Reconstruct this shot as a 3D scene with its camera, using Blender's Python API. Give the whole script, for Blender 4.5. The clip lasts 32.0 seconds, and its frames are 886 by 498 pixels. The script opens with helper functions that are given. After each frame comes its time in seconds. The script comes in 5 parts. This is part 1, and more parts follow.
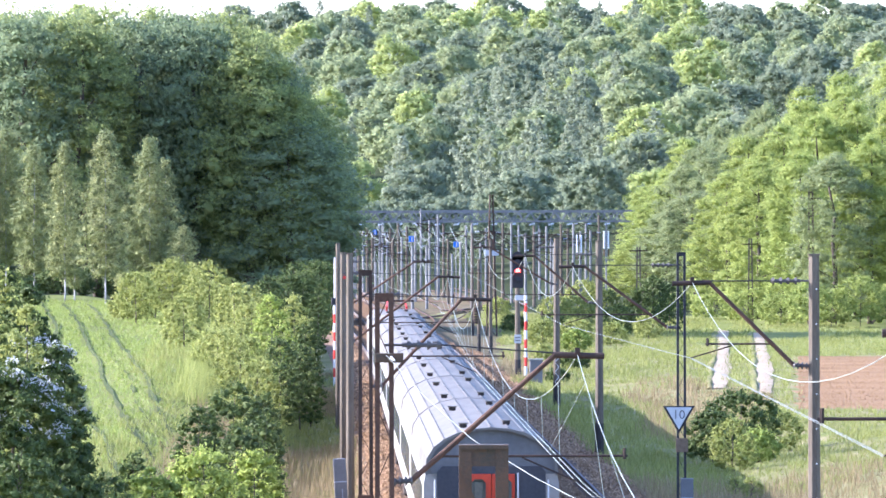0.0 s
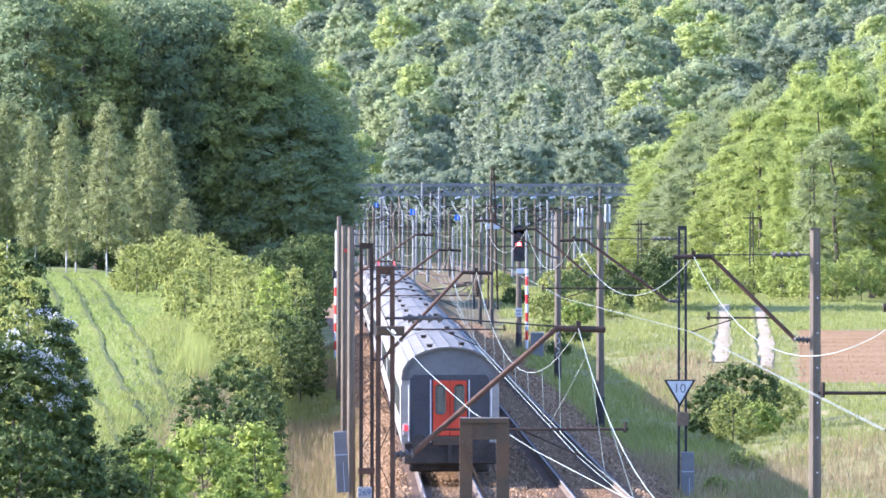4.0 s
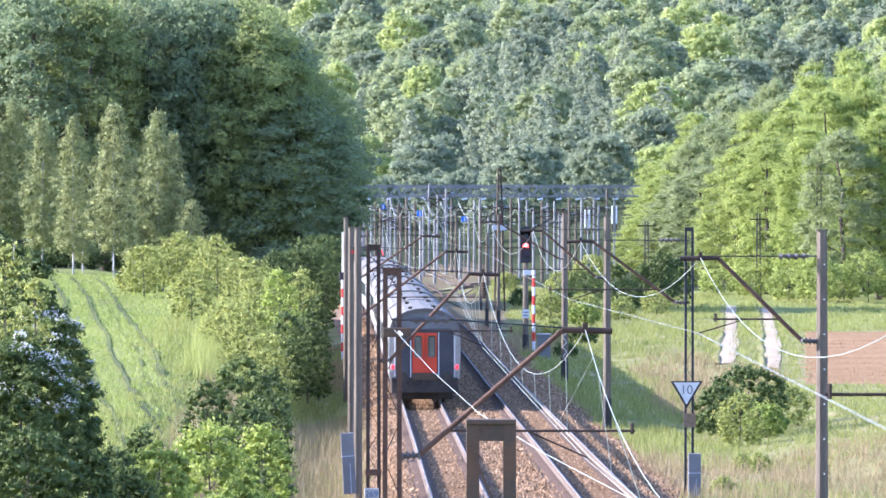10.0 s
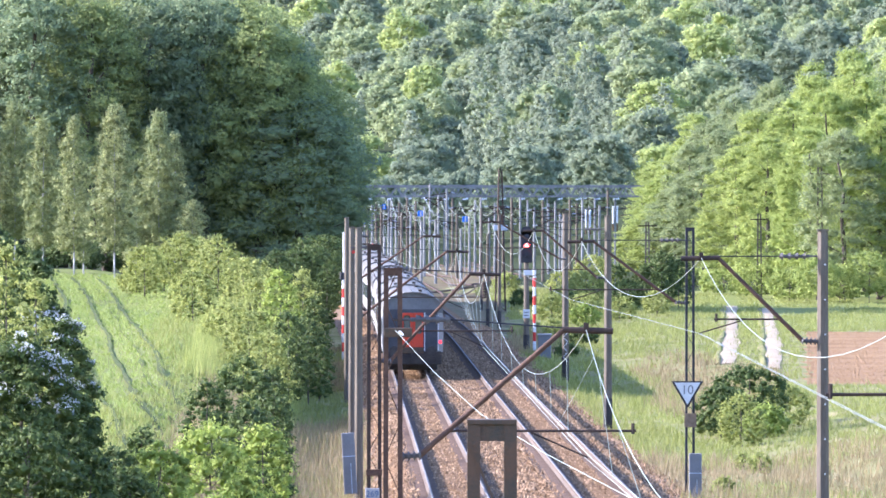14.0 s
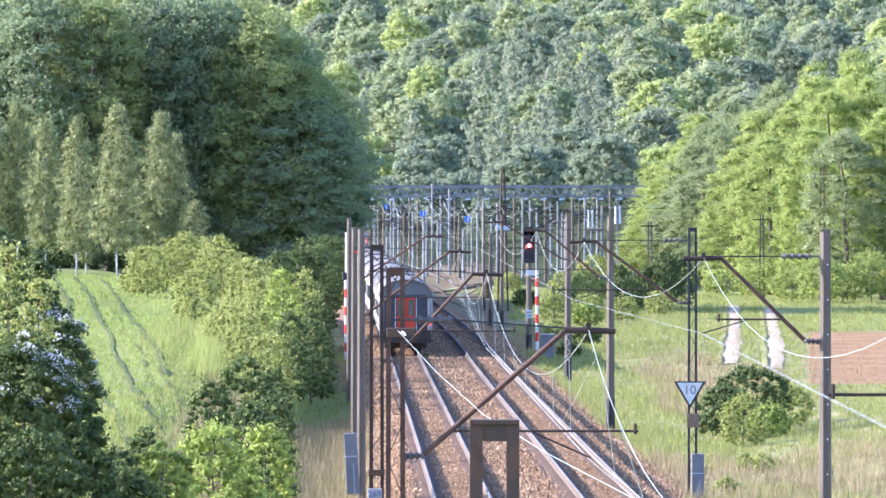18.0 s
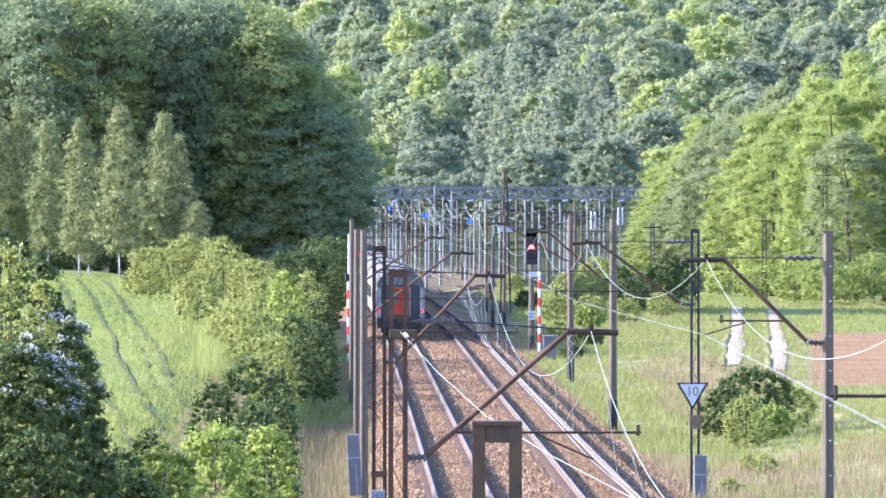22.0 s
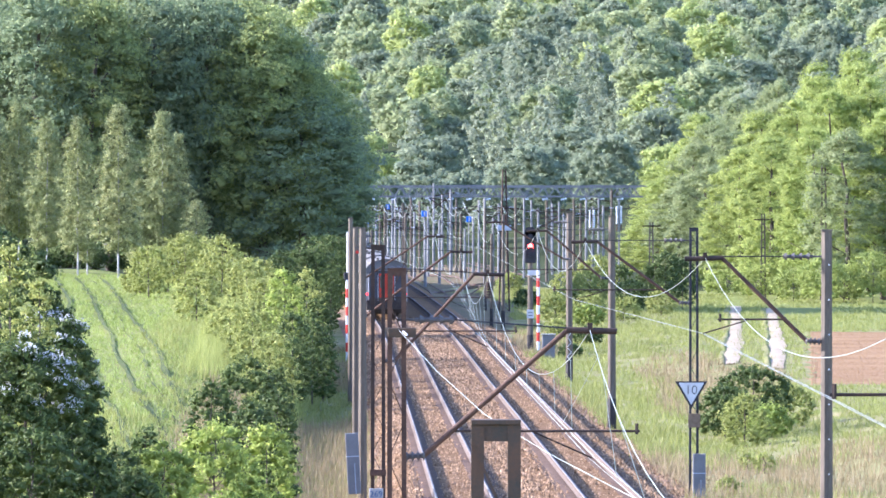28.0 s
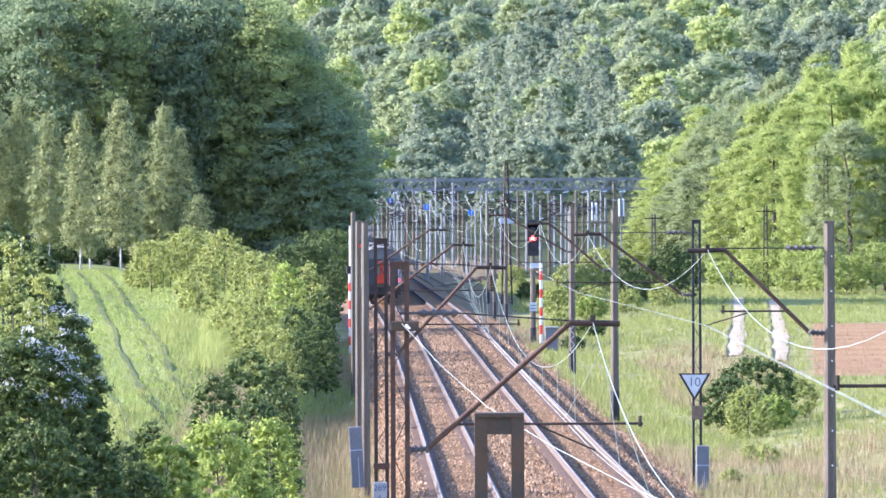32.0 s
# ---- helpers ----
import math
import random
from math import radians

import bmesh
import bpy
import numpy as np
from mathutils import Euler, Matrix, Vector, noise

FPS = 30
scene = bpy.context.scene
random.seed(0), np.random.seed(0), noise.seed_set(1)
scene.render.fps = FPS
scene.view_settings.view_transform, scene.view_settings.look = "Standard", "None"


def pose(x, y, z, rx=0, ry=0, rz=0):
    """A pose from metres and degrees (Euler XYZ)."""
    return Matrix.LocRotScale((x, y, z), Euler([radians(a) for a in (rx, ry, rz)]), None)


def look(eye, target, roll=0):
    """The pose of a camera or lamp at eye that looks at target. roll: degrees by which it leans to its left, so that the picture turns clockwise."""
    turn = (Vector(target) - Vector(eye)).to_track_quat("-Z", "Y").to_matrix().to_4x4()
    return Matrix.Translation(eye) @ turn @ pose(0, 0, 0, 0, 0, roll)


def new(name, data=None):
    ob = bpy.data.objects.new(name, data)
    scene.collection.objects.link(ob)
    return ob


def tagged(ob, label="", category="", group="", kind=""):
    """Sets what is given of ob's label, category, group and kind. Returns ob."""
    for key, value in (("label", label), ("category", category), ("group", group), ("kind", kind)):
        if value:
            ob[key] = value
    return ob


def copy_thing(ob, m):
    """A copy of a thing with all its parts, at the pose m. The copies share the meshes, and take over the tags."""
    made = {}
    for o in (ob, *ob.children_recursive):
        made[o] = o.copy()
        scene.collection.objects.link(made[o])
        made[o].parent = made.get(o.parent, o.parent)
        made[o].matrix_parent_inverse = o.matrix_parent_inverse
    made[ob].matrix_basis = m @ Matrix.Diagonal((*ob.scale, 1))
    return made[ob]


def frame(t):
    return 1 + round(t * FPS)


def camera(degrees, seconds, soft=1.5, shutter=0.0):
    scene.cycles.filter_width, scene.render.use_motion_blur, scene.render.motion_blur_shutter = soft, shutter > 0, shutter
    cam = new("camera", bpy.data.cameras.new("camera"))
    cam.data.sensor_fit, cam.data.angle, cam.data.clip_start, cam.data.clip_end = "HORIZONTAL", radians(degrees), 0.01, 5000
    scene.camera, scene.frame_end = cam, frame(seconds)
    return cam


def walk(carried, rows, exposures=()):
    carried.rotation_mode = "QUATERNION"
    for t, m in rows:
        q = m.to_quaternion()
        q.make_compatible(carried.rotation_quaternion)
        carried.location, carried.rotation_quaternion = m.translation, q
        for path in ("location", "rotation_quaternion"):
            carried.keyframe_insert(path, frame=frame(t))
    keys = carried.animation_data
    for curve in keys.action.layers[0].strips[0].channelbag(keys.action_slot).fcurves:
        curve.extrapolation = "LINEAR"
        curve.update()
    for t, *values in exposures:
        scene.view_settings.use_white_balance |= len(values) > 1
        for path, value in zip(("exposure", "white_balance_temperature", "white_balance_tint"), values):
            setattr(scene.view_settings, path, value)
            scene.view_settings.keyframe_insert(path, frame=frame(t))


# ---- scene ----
# ---- camera ----
# Held by hand on a road bridge over the line: it only pans and tilts.
EYE_Z = 7.9
PAN = [
    (0, -0.1196, -0.1623, 0.124),
    (0.5, -0.1763, -0.1811, 0.203),
    (1, -0.1758, -0.3019, 0.133),
    (1.5, -0.1946, -0.3534, 0.155),
    (2, -0.1725, -0.3813, 0.137),
    (2.5, -0.1389, -0.3881, 0.000),
    (3, -0.1261, -0.3893, 0.000),
    (3.5, -0.1170, -0.3895, 0.000),
    (5.5, -0.0726, -0.3705, 0.000),
    (6, -0.0527, -0.3554, 0.000),
    (6.5, -0.0362, -0.3328, 0.000),
    (7, -0.0293, -0.3164, 0.000),
    (7.5, -0.0366, -0.3238, 0.000),
    (8, -0.0448, -0.3455, 0.000),
    (8.5, -0.0511, -0.3676, 0.000),
    (9, -0.0512, -0.3750, 0.000),
    (9.5, -0.0512, -0.3750, 0.000),
    (10, -0.0508, -0.3767, 0.000),
    (10.5, -0.0512, -0.3750, 0.000),
    (11, -0.0511, -0.3676, 0.000),
    (11.5, -0.0487, -0.3751, 0.000),
    (12, -0.0512, -0.3750, 0.000),
    (12.5, -0.0508, -0.3734, 0.000),
    (13, -0.0439, -0.3750, 0.000),
    (13.5, -0.0439, -0.3750, 0.000),
    (14, -0.0441, -0.3761, 0.000),
    (14.5, -0.0441, -0.3801, 0.000),
    (16.5, -0.0303, -0.3748, 0.000),
    (17, -0.0294, -0.3750, 0.000),
    (17.5, -0.0294, -0.3750, 0.000),
    (18, -0.0229, -0.3748, 0.000),
    (18.5, -0.0220, -0.3750, 0.000),
    (19, -0.0161, -0.3782, 0.000),
    (19.5, -0.0220, -0.3750, 0.000),
    (20, -0.0148, -0.3737, 0.000),
    (20.5, -0.0152, -0.3646, 0.000),
    (21, -0.0147, -0.3603, 0.000),
    (21.5, -0.0091, -0.3675, 0.000),
    (22, -0.0014, -0.3630, 0.000),
    (22.5, 0.0060, -0.3583, 0.000),
    (23, 0.0210, -0.3528, 0.000),
    (23.5, 0.0278, -0.3425, 0.000),
    (24, 0.0353, -0.3391, 0.000),
    (24.5, 0.0364, -0.3383, 0.000),
    (25, 0.0369, -0.3422, 0.000),
    (25.5, 0.0235, -0.3530, 0.000),
    (27.5, -0.0083, -0.3748, 0.000),
    (28, -0.0116, -0.3747, 0.000),
    (28.5, -0.0091, -0.3748, 0.000),
    (29, -0.0076, -0.3679, 0.000),
    (29.5, -0.0054, -0.3681, 0.000),
    (30, 0.0000, -0.3676, 0.000),
    (30.5, -0.0002, -0.3729, 0.000),
    (31, 0.0063, -0.3736, 0.000),
    (31.5, -0.0010, -0.3830, 0.130),
    (32, 0.0076, -0.4314, 0.281),
]
cam = camera(7.476, 32.0, soft=1.62)
walk(cam, [(t, pose(0, 0, EYE_Z, 90 + tilt, roll, yaw)) for t, yaw, tilt, roll in PAN],
     exposures=[(0.0, 2.0, 5180, 30), (32.0, 2.0, 5180, 30)])

# ---- world and sun ----
SUN_EL, SUN_AZ = radians(23), radians(80)      # azimuth counted from straight ahead to the left
world = bpy.data.worlds.new("sky")
scene.world = world
world.use_nodes = True
wn = world.node_tree.nodes
sky = wn.new("ShaderNodeTexSky")
sky.sky_type = "NISHITA"
sky.sun_disc = False
sky.sun_elevation, sky.sun_rotation = SUN_EL, -SUN_AZ
sky.dust_density = 1.0
world.node_tree.links.new(sky.outputs[0], wn["Background"].inputs[0])
wn["Background"].inputs[1].default_value = 0.135
sun = new("sun", bpy.data.lights.new("sun", "SUN"))
sun.data.energy, sun.data.angle, sun.data.color = 4.1, radians(0.53), (1.0, 0.89, 0.68)
sun_dir = Vector((-math.sin(SUN_AZ) * math.cos(SUN_EL), math.cos(SUN_AZ) * math.cos(SUN_EL), math.sin(SUN_EL)))
sun.matrix_world = look(sun_dir * 100, (0, 0, 0))


# ---- materials ----
def mat(name, base, second=None, scale=4.0, rough=0.7, metal=0.0, bump=0.0, fine=None, detail=4.0, stretch=None, spec=0.3):
    """Two colours mixed by noise, with a finer second noise and bump."""
    m = bpy.data.materials.new(name)
    m.use_nodes = True
    nt = m.node_tree
    p = nt.nodes["Principled BSDF"]
    p.inputs["Roughness"].default_value, p.inputs["Metallic"].default_value = rough, metal
    p.inputs["Specular IOR Level"].default_value = spec
    if second is None:
        second = tuple(c * 0.75 for c in base)
    tc = nt.nodes.new("ShaderNodeTexCoord")
    src = tc.outputs["Object"]
    if stretch:
        mp = nt.nodes.new("ShaderNodeMapping")
        mp.inputs["Scale"].default_value = stretch
        nt.links.new(src, mp.inputs[0])
        src = mp.outputs[0]
    n1 = nt.nodes.new("ShaderNodeTexNoise")
    n1.inputs["Scale"].default_value, n1.inputs["Detail"].default_value = scale, detail
    nt.links.new(src, n1.inputs["Vector"])
    n2 = nt.nodes.new("ShaderNodeTexNoise")
    n2.inputs["Scale"].default_value, n2.inputs["Detail"].default_value = (fine or scale * 9), 3.0
    nt.links.new(src, n2.inputs["Vector"])
    add = nt.nodes.new("ShaderNodeMath")
    add.operation = "MULTIPLY_ADD"
    nt.links.new(n2.outputs["Fac"], add.inputs[0])
    add.inputs[1].default_value = 0.6
    nt.links.new(n1.outputs["Fac"], add.inputs[2])
    ramp = nt.nodes.new("ShaderNodeValToRGB")
    e = ramp.color_ramp.elements
    e[0].position, e[1].position = 0.6, 1.0
    e[0].color, e[1].color = (*base, 1), (*second, 1)
    nt.links.new(add.outputs[0], ramp.inputs[0])
    nt.links.new(ramp.outputs[0], p.inputs["Base Color"])
    if bump:
        bp = nt.nodes.new("ShaderNodeBump")
        bp.inputs["Strength"].default_value = bump
        bp.inputs["Distance"].default_value = 0.03
        nt.links.new(n2.outputs["Fac"], bp.inputs["Height"])
        nt.links.new(bp.outputs[0], p.inputs["Normal"])
    return m


def leaf_mat(name, dark, light, other, through_light=0.35, rough=0.55, patch=0.22):
    """Foliage: colour varies leaf by leaf, clump by clump and tree by tree; light passes through."""
    m = bpy.data.materials.new(name)
    m.use_nodes = True
    nt = m.node_tree
    p = nt.nodes["Principled BSDF"]
    p.inputs["Roughness"].default_value = rough
    p.inputs["Specular IOR Level"].default_value = 0.25 if through_light else 0.05
    geo = nt.nodes.new("ShaderNodeNewGeometry")
    info = nt.nodes.new("ShaderNodeObjectInfo")
    tc = nt.nodes.new("ShaderNodeTexCoord")
    nz = nt.nodes.new("ShaderNodeTexNoise")
    nz.inputs["Scale"].default_value, nz.inputs["Detail"].default_value = patch, 2.0
    nt.links.new(tc.outputs["Object"], nz.inputs["Vector"])
    r1 = nt.nodes.new("ShaderNodeValToRGB")
    r1.color_ramp.elements[0].color, r1.color_ramp.elements[1].color = (*dark, 1), (*light, 1)
    nt.links.new(geo.outputs["Random Per Island"], r1.inputs[0])
    mx = nt.nodes.new("ShaderNodeMix")
    mx.data_type = "RGBA"
    fac = nt.nodes.new("ShaderNodeMath")
    fac.operation = "MULTIPLY_ADD"
    fac.use_clamp = True
    nt.links.new(nz.outputs["Fac"], fac.inputs[0])
    fac.inputs[1].default_value = 1.6
    sub = nt.nodes.new("ShaderNodeMath")
    sub.operation = "SUBTRACT"
    nt.links.new(info.outputs["Random"], sub.inputs[0])
    sub.inputs[1].default_value = 1.0
    nt.links.new(sub.outputs[0], fac.inputs[2])
    nt.links.new(fac.outputs[0], mx.inputs["Factor"])
    nt.links.new(r1.outputs[0], mx.inputs["A"])
    mx.inputs["B"].default_value = (*other, 1)
    nt.links.new(mx.outputs["Result"], p.inputs["Base Color"])
    tr = nt.nodes.new("ShaderNodeBsdfTranslucent")
    nt.links.new(mx.outputs["Result"], tr.inputs["Color"])
    ms = nt.nodes.new("ShaderNodeMixShader")
    ms.inputs[0].default_value = through_light
    nt.links.new(p.outputs[0], ms.inputs[1])
    nt.links.new(tr.outputs[0], ms.inputs[2])
    nt.links.new(ms.outputs[0], nt.nodes["Material Output"].inputs["Surface"])
    return m


def glow_mat(name, colour, strength):
    m = bpy.data.materials.new(name)
    m.use_nodes = True
    p = m.node_tree.nodes["Principled BSDF"]
    p.inputs["Base Color"].default_value = (*colour, 1)
    p.inputs["Emission Color"].default_value = (*colour, 1)
    p.inputs["Emission Strength"].default_value = strength
    return m


M_FIELD = mat("young_crop", (0.15, 0.185, 0.042), (0.215, 0.225, 0.07), 0.11, 0.9, bump=0.3, fine=3.0, spec=0.05)
M_MEADOW = mat("meadow_grass", (0.14, 0.17, 0.042), (0.27, 0.235, 0.12), 0.22, 0.9, bump=0.4, fine=2.5, spec=0.05)
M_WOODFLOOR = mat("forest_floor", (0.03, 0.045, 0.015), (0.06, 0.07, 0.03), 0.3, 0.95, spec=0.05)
M_EARTH = mat("ploughed_earth", (0.24, 0.15, 0.075), (0.32, 0.21, 0.108), 0.15, 0.95, bump=0.5, fine=4.0, spec=0.05)
M_TRACKLINE = mat("tractor_line_soil", (0.085, 0.115, 0.035), (0.13, 0.14, 0.055), 0.5, 0.95, spec=0.05)
M_SAND = mat("sandy_wheel_rut", (0.45, 0.375, 0.255), (0.32, 0.26, 0.165), 0.8, 0.95, bump=0.3, spec=0.05)
M_BALLAST = mat("ballast", (0.14, 0.082, 0.039), (0.23, 0.142, 0.068), 1.4, 0.9, bump=0.4, fine=5.0, spec=0.05)
M_YARD = mat("weedy_yard_gravel", (0.10, 0.105, 0.045), (0.20, 0.145, 0.09), 0.3, 0.95, bump=0.5, fine=3.0, spec=0.05)
M_CESS = mat("cess_gravel", (0.16, 0.115, 0.075), (0.26, 0.19, 0.13), 1.0, 0.95, bump=0.6, fine=10, spec=0.05)
M_RAILSIDE = mat("rusty_rail_web", (0.15, 0.12, 0.095), (0.11, 0.085, 0.065), 1.0, 0.8, 0.0, spec=0.1)
M_RAILTOP = mat("polished_rail_head", (0.215, 0.202, 0.185), (0.165, 0.153, 0.137), 0.6, 0.7, 0.0, spec=0.06)
M_DUSTSHADE = mat("dusty_shaded_ballast", (0.10, 0.07, 0.05), (0.15, 0.105, 0.075), 2.2, 0.95, bump=0.4, fine=12, spec=0.05)
M_SLEEPER = mat("concrete_sleeper", (0.17, 0.125, 0.09), (0.12, 0.085, 0.06), 3.0, 0.9, spec=0.05)
M_RUST = mat("rusted_steel", (0.072, 0.044, 0.031), (0.135, 0.078, 0.05), 2.5, 0.8, 0.2, bump=0.2)
M_RUSTDARK = mat("dark_rusted_steel", (0.040, 0.031, 0.026), (0.085, 0.055, 0.038), 2.0, 0.75, 0.3)
M_OLIVE = mat("weathered_olive_steel", (0.072, 0.062, 0.044), (0.125, 0.075, 0.043), 5.0, 0.7, 0.2, bump=0.2)
M_POLE = mat("weathered_concrete_pole", (0.108, 0.09, 0.066), (0.175, 0.15, 0.115), 1.5, 0.85, bump=0.2, stretch=(4, 4, 0.4), spec=0.1)
M_BITUMEN = mat("bitumen_coat", (0.025, 0.023, 0.022), (0.05, 0.045, 0.04), 3.0, 0.6)
M_GREYSTEEL = mat("painted_grey_steel", (0.36, 0.40, 0.45), (0.46, 0.50, 0.55), 2.0, 0.55, 0.1)
M_GALV = mat("galvanised_steel", (0.17, 0.175, 0.175), (0.25, 0.25, 0.24), 1.2, 0.6, 0.1)
M_CABINET = mat("grey_cabinet_paint", (0.145, 0.147, 0.148), (0.185, 0.187, 0.188), 2.0, 0.65)
M_WIRE = mat("bright_copper_wire", (0.38, 0.42, 0.35), (0.30, 0.335, 0.28), 1.0, 0.45, 0.1)
M_WIREDIM = mat("dull_wire", (0.24, 0.26, 0.23), (0.18, 0.20, 0.18), 1.0, 0.5, 0.2)
M_INSUL = mat("glazed_insulator", (0.075, 0.07, 0.065), (0.13, 0.12, 0.11), 3.0, 0.55)
M_PORCELAIN = mat("white_porcelain", (0.85, 0.87, 0.88), (0.75, 0.78, 0.80), 3.0, 0.25)
M_WHITE = mat("white_paint", (0.656, 0.656, 0.64), (0.558, 0.558, 0.541), 3.0, 0.5)
M_SIGNGREY = mat("weathered_white_enamel", (0.40, 0.395, 0.37), (0.32, 0.315, 0.295), 3.0, 0.6)
M_RED = mat("red_paint", (0.62, 0.05, 0.03), (0.52, 0.04, 0.03), 3.0, 0.5)
M_BLACK = mat("black_paint", (0.02, 0.02, 0.022), (0.04, 0.04, 0.045), 3.0, 0.6)
M_BLUE = mat("blue_enamel", (0.03, 0.16, 0.62), (0.04, 0.2, 0.68), 3.0, 0.4)
M_SIGNBLUE = mat("faded_blue_paint", (0.05, 0.11, 0.22), (0.07, 0.13, 0.25), 3.0, 0.6)
M_BARK = mat("tree_bark", (0.07, 0.055, 0.04), (0.13, 0.11, 0.085), 3.0, 0.9, bump=0.5)
M_BIRCHBARK = mat("birch_bark", (0.46, 0.455, 0.43), (0.20, 0.195, 0.185), 1.6, 0.8)
M_ROOF = mat("silver_coach_roof", (0.195, 0.187, 0.165), (0.14, 0.134, 0.118), 0.8, 0.6, 0.0, stretch=(0.85, 0.225, 0.85), spec=0.1)
M_COACHSIDE = mat("pale_grey_coach_side", (0.37, 0.355, 0.32), (0.28, 0.265, 0.235), 0.8, 0.5, 0.0, spec=0.2)
# coach gable grey, darkened because the gable lies in shade
M_GABLE = mat("shaded_grey_paint", (0.17, 0.172, 0.17), (0.13, 0.132, 0.13), 1.2, 0.6, spec=0.15)
M_NAVY = mat("dark_navy_paint", (0.042, 0.044, 0.052), (0.068, 0.068, 0.072), 1.5, 0.6)
M_DOORRED = mat("orange_red_door_paint", (0.6, 0.068, 0.024), (0.496, 0.056, 0.024), 1.5, 0.5)
M_GRIME = mat("brake_dust_black", (0.035, 0.03, 0.028), (0.07, 0.06, 0.05), 2.0, 0.85)
M_GLASS = mat("dark_window_glass", (0.05, 0.065, 0.07), (0.08, 0.09, 0.1), 2.0, 0.1, 0.0, spec=0.6)
M_DOORGLASS = mat("grey_green_door_glass", (0.10, 0.105, 0.085), (0.145, 0.145, 0.115), 1.5, 0.15, 0.0, spec=0.5)
M_TAIL = glow_mat("red_tail_lamp", (1.0, 0.02, 0.02), 0.9)
M_SIGNALRED = glow_mat("red_signal_lamp", (1.0, 0.04, 0.02), 6.0)
M_SIGNALWHITE = glow_mat("signal_lamp_core", (1.0, 0.55, 0.5), 6.0)
# oak green carries a bluish haze tint; the second copy is brightened as sunlit
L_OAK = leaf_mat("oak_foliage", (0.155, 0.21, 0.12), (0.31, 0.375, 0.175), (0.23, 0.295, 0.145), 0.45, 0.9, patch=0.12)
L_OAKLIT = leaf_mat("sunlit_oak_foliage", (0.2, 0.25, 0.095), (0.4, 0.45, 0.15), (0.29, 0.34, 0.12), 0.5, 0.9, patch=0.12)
L_BIRCH = leaf_mat("birch_foliage", (0.125, 0.155, 0.06), (0.44, 0.465, 0.195), (0.24, 0.28, 0.11), 0.35, 0.65)
L_FRESH = leaf_mat("fresh_green_foliage", (0.23, 0.29, 0.075), (0.44, 0.5, 0.14), (0.33, 0.4, 0.105), 0.5, 0.7, patch=0.12)
L_MID = leaf_mat("mid_green_foliage", (0.19, 0.24, 0.11), (0.35, 0.4, 0.17), (0.28, 0.33, 0.14), 0.5, 0.7, patch=0.12)
L_SHRUB = leaf_mat("shrub_foliage", (0.17, 0.205, 0.045), (0.45, 0.48, 0.14), (0.31, 0.35, 0.09), 0.45, 0.65)
L_SHRUBFRESH = leaf_mat("fresh_shrub_foliage", (0.17, 0.23, 0.04), (0.47, 0.55, 0.12), (0.32, 0.4, 0.08), 0.45, 0.65)
L_HAZEL = leaf_mat("dark_shrub_foliage", (0.042, 0.07, 0.018), (0.15, 0.2, 0.05), (0.082, 0.12, 0.031), 0.3, 0.65)
# hill greens are brightened and tinted blue to stand for haze
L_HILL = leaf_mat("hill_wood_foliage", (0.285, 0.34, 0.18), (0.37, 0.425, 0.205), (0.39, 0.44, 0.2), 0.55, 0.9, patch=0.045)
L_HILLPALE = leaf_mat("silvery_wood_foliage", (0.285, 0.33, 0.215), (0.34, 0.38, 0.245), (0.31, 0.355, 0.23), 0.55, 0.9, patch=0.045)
L_HILLDARK = leaf_mat("deep_green_and_shade_foliage", (0.215, 0.265, 0.165), (0.28, 0.33, 0.2), (0.25, 0.3, 0.185), 0.55, 0.9, patch=0.045)
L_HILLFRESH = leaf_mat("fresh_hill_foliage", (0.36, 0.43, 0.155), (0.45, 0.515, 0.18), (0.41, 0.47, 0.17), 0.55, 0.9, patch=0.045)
L_BLOSSOM = leaf_mat("white_blossom", (0.46, 0.48, 0.46), (0.66, 0.67, 0.64), (0.58, 0.59, 0.57), 0.3)
L_STONE = leaf_mat("ballast_stone", (0.07, 0.042, 0.021), (0.56, 0.385, 0.225), (0.205, 0.125, 0.064), 0.0, 0.9, 0.5)
L_STRAW = leaf_mat("dry_grass_blades", (0.23, 0.175, 0.088), (0.40, 0.315, 0.17), (0.20, 0.20, 0.068), 0.4, patch=0.6)
L_CROP = leaf_mat("young_crop_blades", (0.20, 0.26, 0.05), (0.33, 0.385, 0.10), (0.30, 0.32, 0.10), 0.4)
L_BLADE = leaf_mat("green_grass_blades", (0.17, 0.20, 0.04), (0.35, 0.37, 0.11), (0.27, 0.275, 0.085), 0.45)


# ---- mesh helpers ----
def mesh_of(name, bm, material, smooth=False):
    me = bpy.data.meshes.new(name)
    bm.to_mesh(me)
    bm.free()
    me.materials.append(material)
    if smooth:
        me.shade_smooth()
    return me


def part(name, bm, material, parent, label="", smooth=False):
    """Links a bmesh as one mesh object under a thing or a part."""
    ob = new(name, mesh_of(name, bm, material, smooth))
    ob.parent = parent
    return tagged(ob, label)


def thing(name, x, y, z, label, category, group="", rz=0.0, kind=""):
    ob = new(name)
    ob.matrix_basis = pose(x, y, z, 0, 0, rz)
    return tagged(ob, label, category, group, kind)


def box(bm, centre, size, turn=None, bevel=0.0):
    m = Matrix.Translation(centre) @ (turn or Matrix()) @ Matrix.Diagonal((*size, 1))
    r = bmesh.ops.create_cube(bm, size=1, matrix=m)
    if bevel:
        es = list({e for v in r["verts"] for e in v.link_edges})
        bmesh.ops.bevel(bm, geom=es, offset=bevel, segments=1, affect="EDGES")
    return bm


